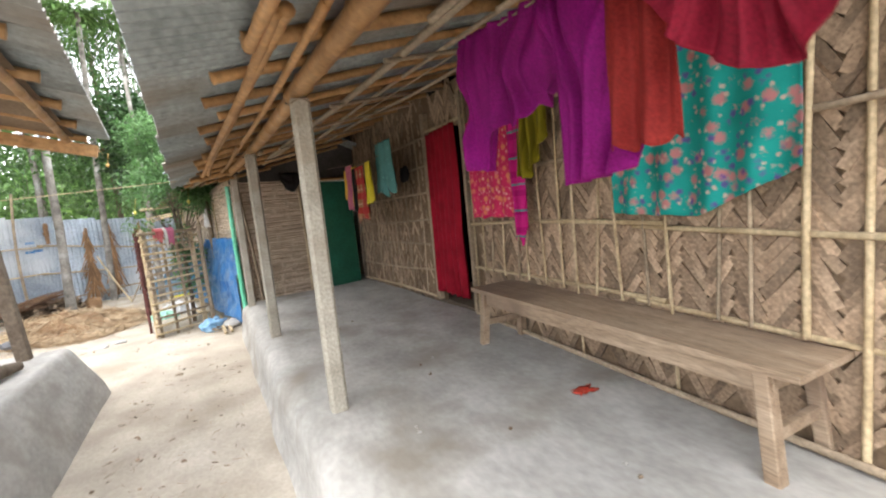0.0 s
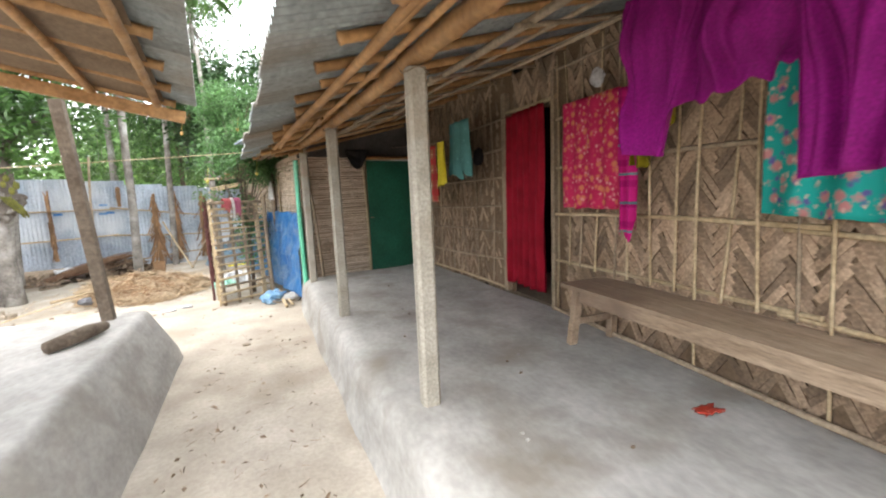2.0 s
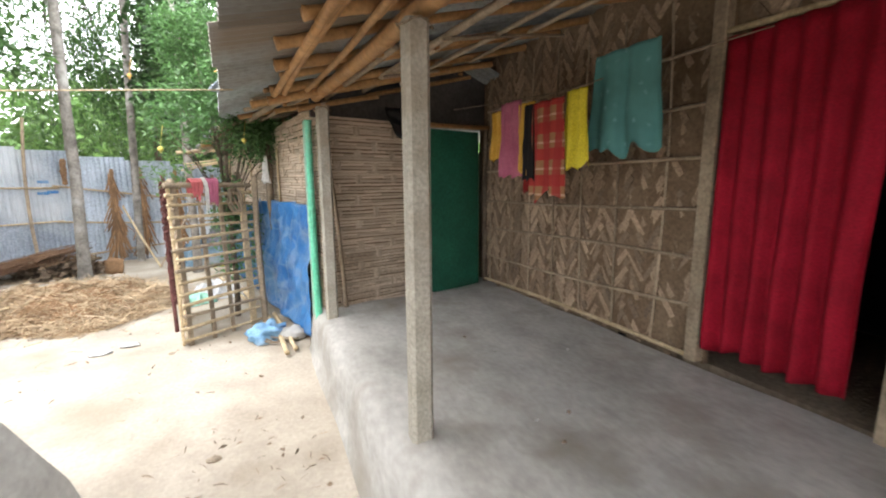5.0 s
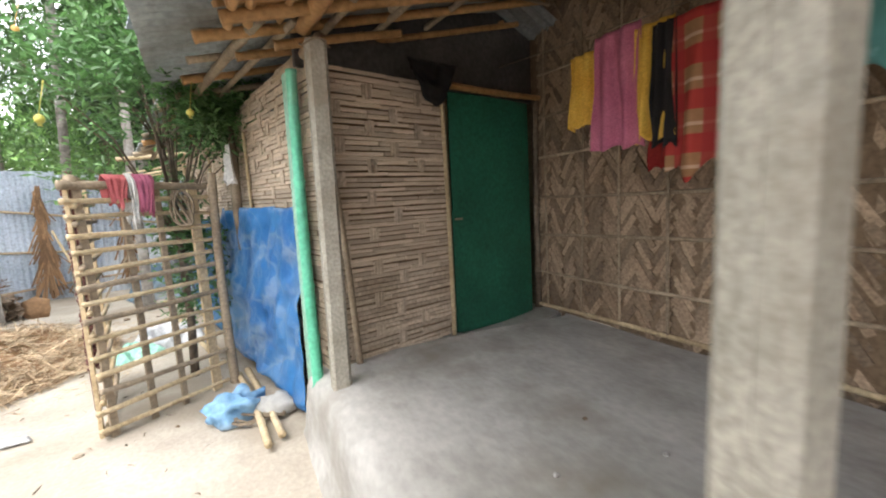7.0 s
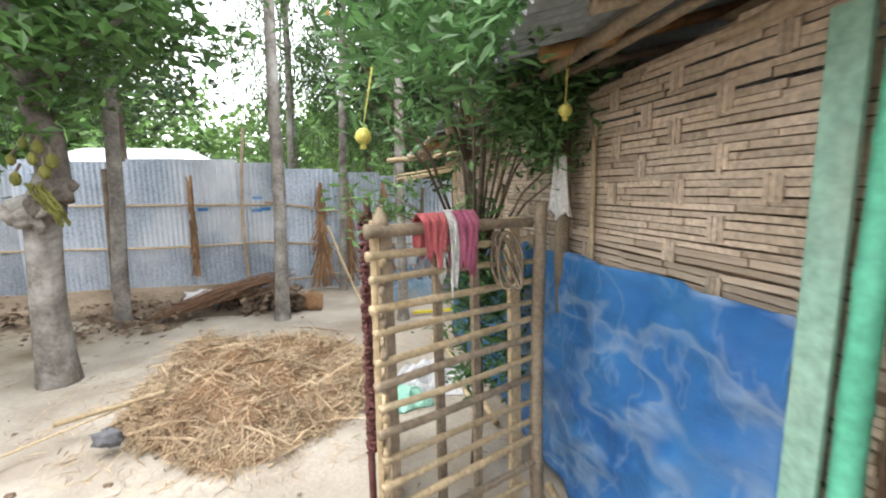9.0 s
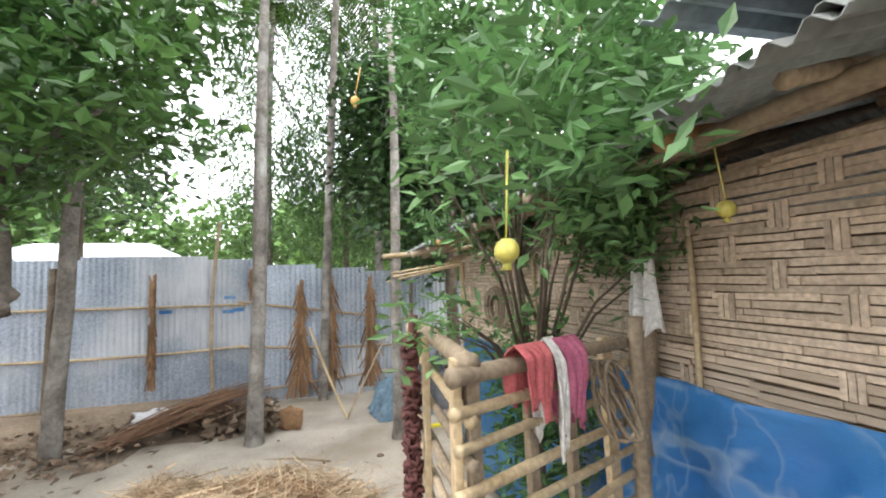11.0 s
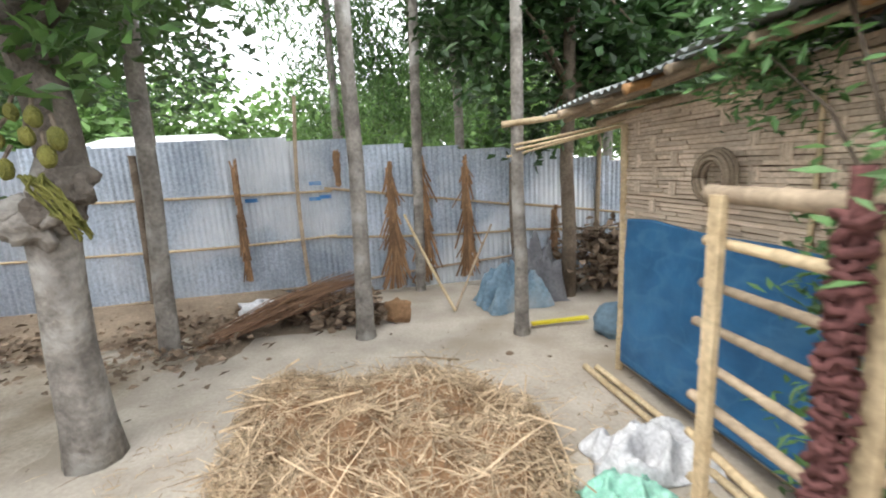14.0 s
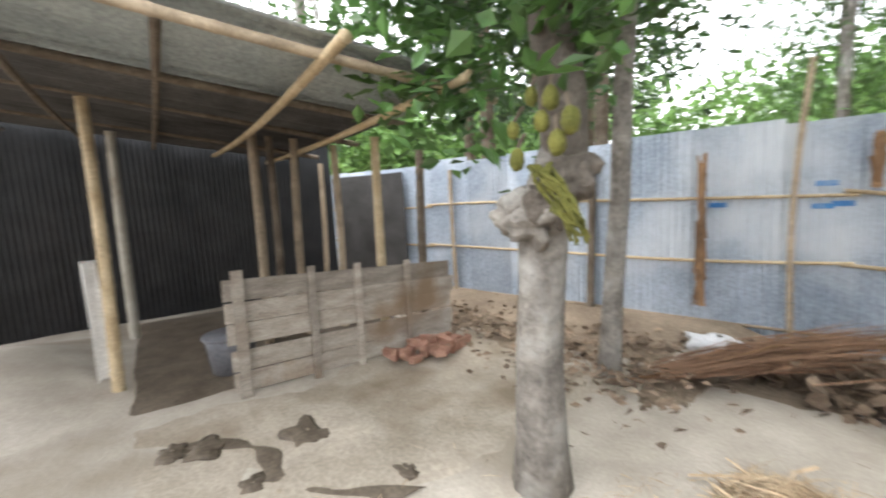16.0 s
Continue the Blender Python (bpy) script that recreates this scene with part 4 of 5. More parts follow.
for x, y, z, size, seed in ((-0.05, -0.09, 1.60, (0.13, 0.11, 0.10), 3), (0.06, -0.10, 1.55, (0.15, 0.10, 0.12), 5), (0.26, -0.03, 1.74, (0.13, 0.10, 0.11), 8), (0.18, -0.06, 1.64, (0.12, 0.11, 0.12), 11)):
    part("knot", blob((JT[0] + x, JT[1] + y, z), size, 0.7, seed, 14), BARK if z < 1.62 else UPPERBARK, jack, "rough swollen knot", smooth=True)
for k, (dx, dy, z, r) in enumerate(((0.24, -0.13, 2.12, 0.048), (0.36, -0.14, 2.00, 0.052), (0.30, -0.16, 1.91, 0.05), (0.02, -0.14, 1.86, 0.048), (0.20, -0.15, 2.02, 0.044), (0.12, -0.13, 2.15, 0.04), (-0.06, -0.08, 2.02, 0.04))):
    fruit = part("jackfruit", blob((JT[0] + dx, JT[1] + dy, z), (r * 0.85, r * 0.8, r * 1.2), 0.15, k, 9), JACKFRUIT, jack, smooth=True)
    part("stem", tube([(JT[0] + dx, JT[1] + dy, z + r), (JT[0] + dx * 0.8, JT[1] + dy + 0.06, z + r + 0.08)], [0.010, 0.012], 6), DARKBARK, fruit)
net = join(*[tube([(JT[0] + 0.22 + 0.09 * random.uniform(-1, 1) * (1 - 0.6 * q) + 0.22 * q, JT[1] - 0.20 + 0.03 * random.uniform(-1, 1), 1.86 - (0.05 + 0.36 * q) * random.uniform(0.7, 1)) for q in (0, 0.3, 0.6, 1)], [0.008] * 4, 5) for _ in range(18)])
solo("yellow_net", net, JACKFRUIT, "yellow-green netting tied below the jackfruits", "net", smooth=True)


def slim(name, label, at, h, r, seed, clumps, leaf=LEAF, bark=BARK, lean=None, **k):
    rng = random.Random(seed)
    lx, ly = (rng.uniform(-0.15, 0.15), rng.uniform(-0.1, 0.2)) if lean is None else lean
    pts = [(lx * f + 0.02 * rng.uniform(-1, 1), ly * f * f, h * f - 0.1 * (f == 0)) for f in (0, 0.03, 0.15, 0.3, 0.45, 0.6, 0.8, 1)]
    rad = [r * q for q in (1.5, 1.15, 1, 0.95, 0.9, 0.85, 0.7, 0.5)]
    return tree(name, label, at, pts, rad, clumps, leaf, bark, seed, **k)


slim("slim_tree", "slender straight tree with pale mottled bark", (-3.11, 11.62, 0), 6.0, 0.085, 31, [((0, 0, 6.4), (1.2, 1.2, 0.8))], LEAFFAR, per=20, length=0.14, width=0.03, tips=40, lean=(0.13, 0.0))
slim("slim_tree", "slender brown-barked tree in the bare yard", (-5.02, 11.2, 0), 5.5, 0.085, 32, [((0.1, 0.2, 4.8), (1.3, 1.3, 0.9)), ((-0.4, 0.2, 3.4), (0.7, 0.7, 0.5))], LEAF, per=22, length=0.13, width=0.04, tips=50, lean=(0.30, 0.0))
slim("slim_tree", "thin pale tree trunk carrying bamboo poles", (-1.48, 11.62, 0), 5.0, 0.065, 33, [((0.5, 0.9, 4.2), (1.2, 1.1, 0.9))], LEAFDARK, per=24, length=0.16, width=0.05, tips=50, lean=(0.0, 0.0))
tree("broadleaf_tree", "dense dark broadleaf tree beside the tin fence", (-0.75, 12.9, 0), [(0, 0, -0.1), (0.03, 0, 0.8), (0.0, 0.05, 1.7), (0.05, 0.1, 2.6), (0.05, 0.1, 3.8)], [0.11, 0.09, 0.085, 0.08, 0.06],
     [((-0.2, 0.3, 3.0), (1.5, 1.3, 0.9)), ((0.6, 0.5, 4.0), (1.8, 1.6, 1.3)), ((-0.7, 0.5, 4.0), (1.3, 1.2, 1.0)), ((1.4, 0.6, 2.9), (1.2, 1.2, 0.8))], LEAFDARK, DARKBARK, 41, per=26, length=0.17, width=0.055, spread=0.2, tips=90)
pom = tree("pomegranate_tree", "leafy pomegranate tree with hanging green fruit", (-0.62, 8.55, 0), [(0, 0, -0.05), (0.02, 0, 0.5), (0.0, 0.05, 1.2), (-0.05, 0.1, 1.9)], [0.035, 0.03, 0.026, 0.02],
           [((0.12, 0.35, 2.2), (0.55, 0.75, 0.42)), ((0.15, 0.2, 2.75), (0.75, 0.8, 0.5)), ((0.25, -0.15, 2.35), (0.42, 0.42, 0.28)), ((-0.05, 0.5, 3.2), (0.7, 0.8, 0.45)), ((0.1, 0.2, 1.4), (0.25, 0.3, 0.4)), ((0.28, 0.0, 1.95), (0.36, 0.42, 0.30)), ((0.05, 0.15, 0.85), (0.22, 0.25, 0.4)), ((-0.22, -0.95, 2.22), (0.32, 0.32, 0.20)), ((-0.05, -0.5, 2.6), (0.45, 0.45, 0.3)), ((-0.45, -0.45, 1.70), (0.12, 0.2, 0.05))], LEAFPALE, DARKBARK, 51, per=26, length=0.075, width=0.014, spread=0.075, tips=75, limbs=4, even=420)
for k, (x, y, z, m) in enumerate(((-0.98, 7.30, 1.89, FRUIT), (-0.35, 7.60, 2.00, FRUIT), (-0.60, 8.3, 2.75, FRUITRED), (-1.45, 8.6, 2.72, FRUITRED), (-0.35, 8.5, 2.9, FRUITRED))):
    ft = part("fruit", join(blob((x, y, z), (0.023, 0.023, 0.023), 0.1, k, 9), tube([(x, y, z - 0.019), (x, y, z - 0.034)], [0.007, 0.010], 7), tube([(x, y, z + 0.02), (x + 0.02, y + 0.06, z + 0.2)], [0.002, 0.003], 5)), m, pom, "round unripe pomegranate", smooth=True)

# trees beyond the fence
for k, (x, y, h, r) in enumerate(((-7.2, 14.2, 8, 0.12), (-2.2, 16.5, 9, 0.10), (-8.6, 12.9, 8, 0.13), (0.8, 16.5, 8, 0.1), (-10.5, 14, 8, 0.13), (-4.9, 17.0, 9, 0.10), (-3.2, 18.0, 9, 0.09), (-12.2, 11.0, 8, 0.15), (-9.6, 17.0, 9, 0.12))):
    far = k in (1, 3, 5, 6)
    slim("yard_tree", "tall slender tree behind the tin fence", (x, y, 0), h, r, 60 + k,
         [((0.2, 0.2, h * (0.40 if far else 0.5)), (1.3, 1.1, 1.1)), ((-0.5, 0.2, h * (0.58 if far else 0.72)), (1.6, 1.4, 1.4)), ((0.3, 0, h * (0.8 if far else 1)), (1.7, 1.6, 1.3))], LEAF if far else (LEAF if k % 2 else LEAFDARK), BARK if k % 2 else DARKBARK, per=60 if far else 24, length=0.2, width=0.026 if far else 0.05, spread=0.33 if far else 0.28, droop=0.8 if far else 0.35, tips=36, group="trees behind the fence")
wood_rng = np.random.default_rng(9)
cents = []
for k in range(230):
    a = wood_rng.uniform(-0.95, 1.5)
    dist = wood_rng.uniform(20, 42)
    c = (-2 - dist * math.sin(a), 8 + dist * math.cos(a), wood_rng.uniform(0.8, 3.0) + dist * 0.15 * wood_rng.random())
    cents.append(clump(c, (2.8, 2.8, wood_rng.uniform(1.5, 2.8)), 24, 300 + k))
wood = leafy("far_woods", leaves(np.concatenate(cents), 0.5, 0.17, (0.45,) * 3, 14, 0.1, 77, 0.6), LEAFFAR, None)
tagged(wood, "green woods beyond the village fence, haze put into the leaf colour", "woods", kind="stuff")

# white-roofed house beyond the fence
vh = thing("village_house", "pale tin-roofed house beyond the fence", "house", (-12.0, 21.0, 0))
part("wall", box((-12.0, 21.0, 1.3), (5.0, 3.4, 2.6), 0.3), SPLIT, vh)
rv = [Vector(p) for p in ((-2.9, -2.1, 2.5), (2.9, -2.1, 2.5), (2.9, 2.1, 2.5), (-2.9, 2.1, 2.5), (-1.6, 0, 3.25), (1.6, 0, 3.25))]
rm = pose(-12, 21, 0.0, 0, 0, 17)
part("roof", ([rm @ p for p in rv], [(0, 1, 5, 4), (1, 2, 5), (2, 3, 4, 5), (3, 0, 4), (3, 2, 1, 0)]), WHITEROOF, vh)

# palm with thin trunk seen over the roofs
for k, (x, y, h) in enumerate(((-2.75, 13.3, 7.0), (-4.9, 16.5, 8.5))):
    t = thing("betel_palm", "tall thin betel palm with a pale ringed trunk", "palm", (x, y, 0), "palms")
    part("trunk", culm((x, y, -0.1), (x + 0.3, y, h), 0.075, node=0.2, bend=0.01, taper=0.7), BARK, t, smooth=True)
    geos = []
    for a in np.linspace(0, 6.28, 11)[:-1]:
        for j in range(26):
            f = j / 25
            p = Vector((x + 0.3 + math.cos(a) * 1.5 * f, y + math.sin(a) * 1.5 * f, h + 0.9 * f - 1.3 * f * f))
            for sgn in (-1, 1):
                q = p + Vector((-math.sin(a) * sgn * 0.4 + 0.2 * math.cos(a), math.cos(a) * sgn * 0.4 + 0.2 * math.sin(a), -0.25))
                geos.append(plank(p, q, 0.035, 0.003))
    part("fronds", join(*geos), LEAFFAR, t)


# ---- straw heap, litter, yard clutter ----
def strewn(n, inside, height, length, width, seed, rise=0.25):
    """n stalks lying about; each a thin three-sided sliver."""
    rng = np.random.default_rng(seed)
    vs, fs = [], []
    while len(fs) < n * 2:
        x, y = rng.uniform(-1, 1, 2)
        p = inside(x, y)
        if p is None:
            continue
        h = height(x, y) * rng.uniform(0.6, 1.08)
        a, el = rng.uniform(0, 6.28), rng.normal(0, rise)
        d = np.array((math.cos(a), math.sin(a), el)) * length * rng.uniform(0.4, 1.3)
        s = np.array((-math.sin(a), math.cos(a), rng.normal(0, 0.6))) * width
        c = np.array((p[0], p[1], lift(p[0], p[1]) + max(h, 0.006) + abs(d[2]) * 0.5))
        mid = c + np.array((0, 0, 0.04 * length)) + s * 2 * rng.normal(0, 1)
        k = len(vs)
        vs += [c - d / 2 - s, c - d / 2 + s, mid + s, mid - s, c + d / 2]
        fs += [(k, k + 1, k + 2, k + 3), (k + 3, k + 2, k + 4)]
    return vs, fs


HEAP = (-2.50, 9.72, 0)


def heap_edge(x, y):
    a = math.atan2(y, x)
    return 0.86 + 0.16 * noise.noise(Vector((math.cos(a) * 1.4, math.sin(a) * 1.4, 3))) + 0.28 * math.exp(-((a - 2.65) / 0.3) ** 2)


def heap_in(x, y):
    if math.hypot(x, y) > heap_edge(x, y) * (1 + 0.12 * abs(noise.noise(Vector((x * 9, y * 9, 1))))):
        return None
    return HEAP[0] + x * 1.26, HEAP[1] + y * 1.30 - 0.12 * x


def heap_h(x, y):
    r = math.hypot(x, y) / heap_edge(x, y)
    return max(0, 0.25 * (1 - r ** 2.2)) * (1 + 0.9 * noise.noise(Vector((x * 3.4, y * 3.4, 6))) + 0.4 * noise.noise(Vector((x * 9, y * 9, 2))))


heap = thing("straw_heap", "low spread heap of dry golden straw", "straw", HEAP)
hb = grid(40, 40, lambda u, v: Vector((HEAP[0] + (2 * u - 1) * 1.26, HEAP[1] + (2 * v - 1) * 1.30 - 0.12 * (2 * u - 1), lift(HEAP[0] + (2 * u - 1) * 1.26, HEAP[1] + (2 * v - 1) * 1.30) + heap_h(2 * u - 1, 2 * v - 1) - 0.012)))
part("core", hb, FROND, heap, smooth=True)
tagged(part("straw", strewn(15000, heap_in, heap_h, 0.16, 0.0026, 5, 0.3), STRAW, heap), kind="stuff")
tagged(part("spilled_straw", strewn(1600, lambda x, y: (HEAP[0] + x * 1.75, HEAP[1] + y * 1.55) if math.hypot(x, y) < 0.98 else None, lambda x, y: 0.006, 0.12, 0.002, 9, 0.08), STRAW, heap), kind="stuff")
tagged(part("loose_straw", strewn(260, heap_in, lambda x, y: heap_h(x, y) + 0.03, 0.5, 0.005, 6, 0.2), STRAW, heap), kind="stuff")
for a, b, r in (((-3.55, 8.75, 0.14), (-2.95, 9.05, 0.24), 0.022), ((-3.9, 8.15, 0.03), (-3.2, 9.0, 0.16), 0.010)):
    solo("bamboo_stick", culm(a, b, r, taper=0.7), PALE, "bamboo stick lying on the straw", "stick", smooth=True)
solo("cloth_scrap", blob((-3.05, 8.62, 0.13), (0.09, 0.07, 0.06), 0.6, 4), RUBBER, "crumpled grey plastic scrap on the straw", "scrap", smooth=True)


def crumpled(cx, cy, w, d, h, rz, seed, n=34):
    """An empty sack lying crumpled: sharp folds and peaks, its edge on the ground."""
    m = Matrix.Translation((cx, cy, 0)) @ Matrix.Rotation(rz, 4, "Z")

    def at(u, v):
        x, y = 2 * u - 1, 2 * v - 1
        edge = max(0.0, 1 - max(abs(x), abs(y)) ** 3)
        ridge = 1 - abs(2.2 * noise.noise(Vector((x * 1.5, y * 1.5, seed)))) + 0.5 * (0.5 - abs(noise.noise(Vector((x * 4, y * 4, seed + 5)))))
        k = 1 + 0.16 * noise.noise(Vector((x * 2, y * 2, seed + 9)))
        p = m @ Vector((x * w * k, y * d * k, 0))
        return Vector((p.x, p.y, lift(p.x, p.y) + 0.008 + edge * h * max(0.06, ridge)))
    return grid(n, n, at)


thicken(solo("plastic_sack", crumpled(-0.95, 9.66, 0.34, 0.22, 0.20, 0.2, 3), PLASTIC, "crumpled white woven plastic sack on the ground", "bag", smooth=True), 0.003)
thicken(solo("plastic_sack", crumpled(-1.18, 9.36, 0.20, 0.17, 0.12, 0.5, 8), MINT, "crumpled mint green plastic sack beside the straw", "bag", smooth=True), 0.003)
for k, (x, y) in enumerate(((-1.75, 7.75), (-1.55, 7.9))):
    solo("plastic_scrap", blob((x, y, 0.02), (0.09, 0.04, 0.015), 0.6, k), PLASTIC, "torn white plastic scrap on the earth", "scrap", smooth=True)

# palm-frond pile against the fence
pile = thing("frond_pile", "pile of dry brown palm fronds on the ground", "palm fronds", (-4.0, 12.1, 0))
rngp = random.Random(4)
geos = []
TIP, END = Vector((-4.86, 11.24, 0.03)), Vector((-3.30, 12.62, 0.40))
for i in range(190):
    f0, f1 = rngp.uniform(0, 0.55), rngp.uniform(0.6, 1.0)
    wide = rngp.gauss(0, 0.17)
    across = Vector((-0.66, 0.75, 0))
    a = TIP.lerp(END, f0) + across * wide * (0.35 + f0) + Vector((0, 0, rngp.uniform(0, 0.07)))
    b = TIP.lerp(END, f1) + across * wide * (0.5 + 0.6 * f1) + Vector((0, 0, rngp.uniform(-0.06, 0.14)))
    geos.append(tube([a, a.lerp(b, 0.5) + Vector((0, 0, rngp.uniform(0.0, 0.08))), b], [0.008, 0.009, 0.003], 4, 0.5))
part("fronds", join(*geos), OLDFROND, pile)
for i in range(4):
    part("stalk", tube([(-4.84 + 0.05 * i, 11.2 + 0.06 * i, 0.05), (-4.05, 11.95, 0.28 + 0.03 * i), (-3.3, 12.6, 0.42)], [0.012, 0.010, 0.005], 6), FROND, pile, smooth=True)
solo("leaf_sheath", blob((-2.84, 12.02, 0.14), (0.15, 0.06, 0.15), 0.5, 9), FROND, "curled brown palm sheath on the ground", "palm sheath", smooth=True)
lit = leaves([(-4.15 + 1.0 * random.random(), 11.95 + 0.5 * random.random(), 0.06 + 0.16 * random.random()) for _ in range(70)], 0.17, 0.05, (0.09, 0.09, 0.05), 12, 0, 5, 0.5)
tagged(leafy("leaf_litter", lit, LITTER, None), "heap of curled dead leaves", "leaves", kind="stuff")
lit2 = leaves([(-6.0 + 1.6 * random.random() - 2.0 * (i % 2), 10.6 + 2.1 * random.random(), 0.11) for i in range(150)], 0.10, 0.035, (0.25, 0.25, 0.02), 9, 0, 6, 0.12)
tagged(leafy("leaf_litter", lit2, LITTER, None), "scattered dead leaves on the dirt bank", "leaves", kind="stuff")
lit3 = leaves([(-0.4 + 1.4 * random.random(), 12.9 + 0.8 * random.random(), 0.1 + 0.6 * random.random()) for i in range(160)], 0.18, 0.05, (0.2, 0.15, 0.12), 10, 0, 8, 0.5)
tagged(leafy("leaf_pile", lit3, LITTER, None), "tall brown pile of dead branches and leaves", "leaves", kind="stuff")
dirt = grid(24, 12, lambda u, v: fence(-8 + 10.5 * u, 0, 0) - FN * (0.05 + 2.3 * v) + Vector((0, 0, lift(*(fence(-8 + 10.5 * u) - FN * (0.05 + 2.3 * v)).xy) + 0.008 + 0.05 * (1 - v) * abs(noise.noise(Vector((u * 20, v * 5, 0)))) - 0.03 * v * v)))
tagged(new("dirt_bank", mesh_of("dirt_bank", *dirt, DIRT, True)), "dark loose dirt banked against the fence", "dirt", kind="structure")
solo("plastic_sheet", blob((-4.55, 12.2, 0.14), (0.30, 0.14, 0.10), 0.8, 14, 12), PLASTIC, "crumpled white plastic sheet behind the fronds", "scrap", smooth=True)
solo("folded_tarpaulin", crumpled(-1.50, 12.60, 0.42, 0.34, 0.46, 0.4, 15), DUSTYTARP, "heap of dusty blue tarpaulin by the fence", "tarpaulin", smooth=True)
solo("folded_tarpaulin", crumpled(-1.15, 12.90, 0.36, 0.32, 0.72, 0.1, 21), RUBBER, "heap of dark grey plastic sheeting", "tarpaulin", smooth=True)
solo("plastic_drum", blob((-0.56, 11.5, 0.16), (0.22, 0.20, 0.20), 0.3, 17, 12), DUSTYTARP, "dented blue plastic drum lying on earth", "drum", smooth=True)
solo("banana_stem", plank((-1.36, 11.75, 0.05), (-0.75, 11.85, 0.07), 0.06, 0.03), LEMON, "yellow strip of fresh banana stem", "stem")
for a, b, r in (((-2.2, 12.32, 0.02), (-2.85, 12.95, 1.15), 0.02), ((-2.2, 12.32, 0.02), (-1.72, 12.72, 1.0), 0.015)):
    solo("bamboo_stick", culm(a, b, r), PALE if r > 0.016 else GREYBAM, "bamboo stick leaning on the tin fence", "stick", smooth=True)
for i, (a, b) in enumerate(((hut(-0.20, 3.95, 0.03), hut(-0.20, 2.1, 0.04)), (hut(-0.28, 4.0, 0.03), hut(-0.27, 2.2, 0.04)), (hut(-0.14, 1.4, 0.04), (-0.02, 7.10, 0.05)), (hut(-0.22, 1.35, 0.04), (-0.10, 7.02, 0.05)))):
    solo("bamboo_pole", culm(a, b, 0.026), PALE, "pale bamboo pole lying along the hut wall", "pole", "poles on the ground", smooth=True)
for a, b, r in (((-1.62, 11.6, 2.10), (0.10, 11.15, 2.24), 0.03), ((-1.5, 11.55, 1.86), (0.1, 11.0, 2.15), 0.014), ((-1.58, 11.62, 1.80), (0.05, 11.3, 2.12), 0.012), ((-1.52, 11.5, 1.90), (-0.2, 10.9, 2.1), 0.012)):
    solo("bamboo_pole", culm(a, b, r), PALE, "bamboo pole laid between the tree and the roof", "pole", "poles at the roof", smooth=True)
coil = join(*[tube([hut(-0.10 - 0.02 * (k % 3), 2.96 + 0.13 * math.cos(a) * (1 - 0.06 * k), 1.60 + 0.15 * math.sin(a) * (1 - 0.06 * k)) for a in np.linspace(0, 6.28, 22)], [0.014] * 22, 5) for k in range(8)])
solo("rope_coil", coil, ROPE, "coil of thick brown rope hung on the hut wall", "rope", smooth=True)
solo("fibre_hank", tube([(-0.15, 8.40, 2.05), (-0.15, 8.40, 1.8), (-0.16, 8.40, 1.4), (-0.16, 8.40, 1.05)], [0.02, 0.035, 0.04, 0.02], 8), ROPE, "bundle of brown fibre hanging from the eave", "bundle", smooth=True)
cloth("white_rag", hanging(hut(-0.12, 1.35, 1.90), HV, 0.13, 0.30, 0.03, 2.5, 5, flare=0.4, hem=0.15), WHITECLOTH, "white rag hanging under the hut eave")
bagp = solo("plastic_bag", blob((-0.28, 7.55, 0.08), (0.17, 0.12, 0.10), 0.9, 21, 14), PALEBAG, "crumpled light blue plastic bag by the panel", "bag", smooth=True)
ropes = join(*[tube([(-0.15 + 0.18 * math.cos(a + k) * random.uniform(0.7, 1.1), 7.48 + 0.12 * math.sin(a) * random.uniform(0.7, 1.1), 0.03 + 0.03 * random.random()) for a in np.linspace(0, 6, 16)], [0.008] * 16, 5) for k in range(5)])
solo("rope_coil", ropes, ROPE, "tangle of grey rope on the ground", "rope", smooth=True)
solo("grey_sack", blob((-0.02, 7.5, 0.06), (0.14, 0.10, 0.07), 0.6, 23, 10), CLAY, "flattened grey sack by the hut", "sack", smooth=True)
for i in range(46):
    x, y = random.uniform(-5.6, -0.4), random.uniform(2.5, 11.2)
    if x > -0.9 and y > 7.3 or (x < -0.8 and y < 6.2) or math.hypot((x - HEAP[0]) / 1.4, (y - HEAP[1]) / 1.2) < 1:
        continue
    s = random.uniform(0.015, 0.035)
    solo("clod", blob((x, y, lift(x, y) + s * 0.3), (s * 1.4, s, s * 0.6), 0.5, i, 5), STONE if i % 3 else LITTER, "small dry clod on the yard", "clod", "clods")
for i in range(9):
    x, y = -4.2 + random.uniform(-0.25, 0.25), 8.7 + random.uniform(-0.2, 0.2)
    solo("brick_piece", box((x, y, 0.03), (0.09, 0.06, 0.05), random.uniform(0, 3), 0.012), STONE, "small broken brick lump on the ground", "brick", "lumps by the tree")

# ---- cattle shed ----
shed = thing("cattle_shed", "open cattle shed with tin roof on bamboo posts", "shed", (-7.5, 8.5, 0))
SY, SS = 10.1, -0.135


def shed_z(y):
    return 2.46 + SS * (y - SY)


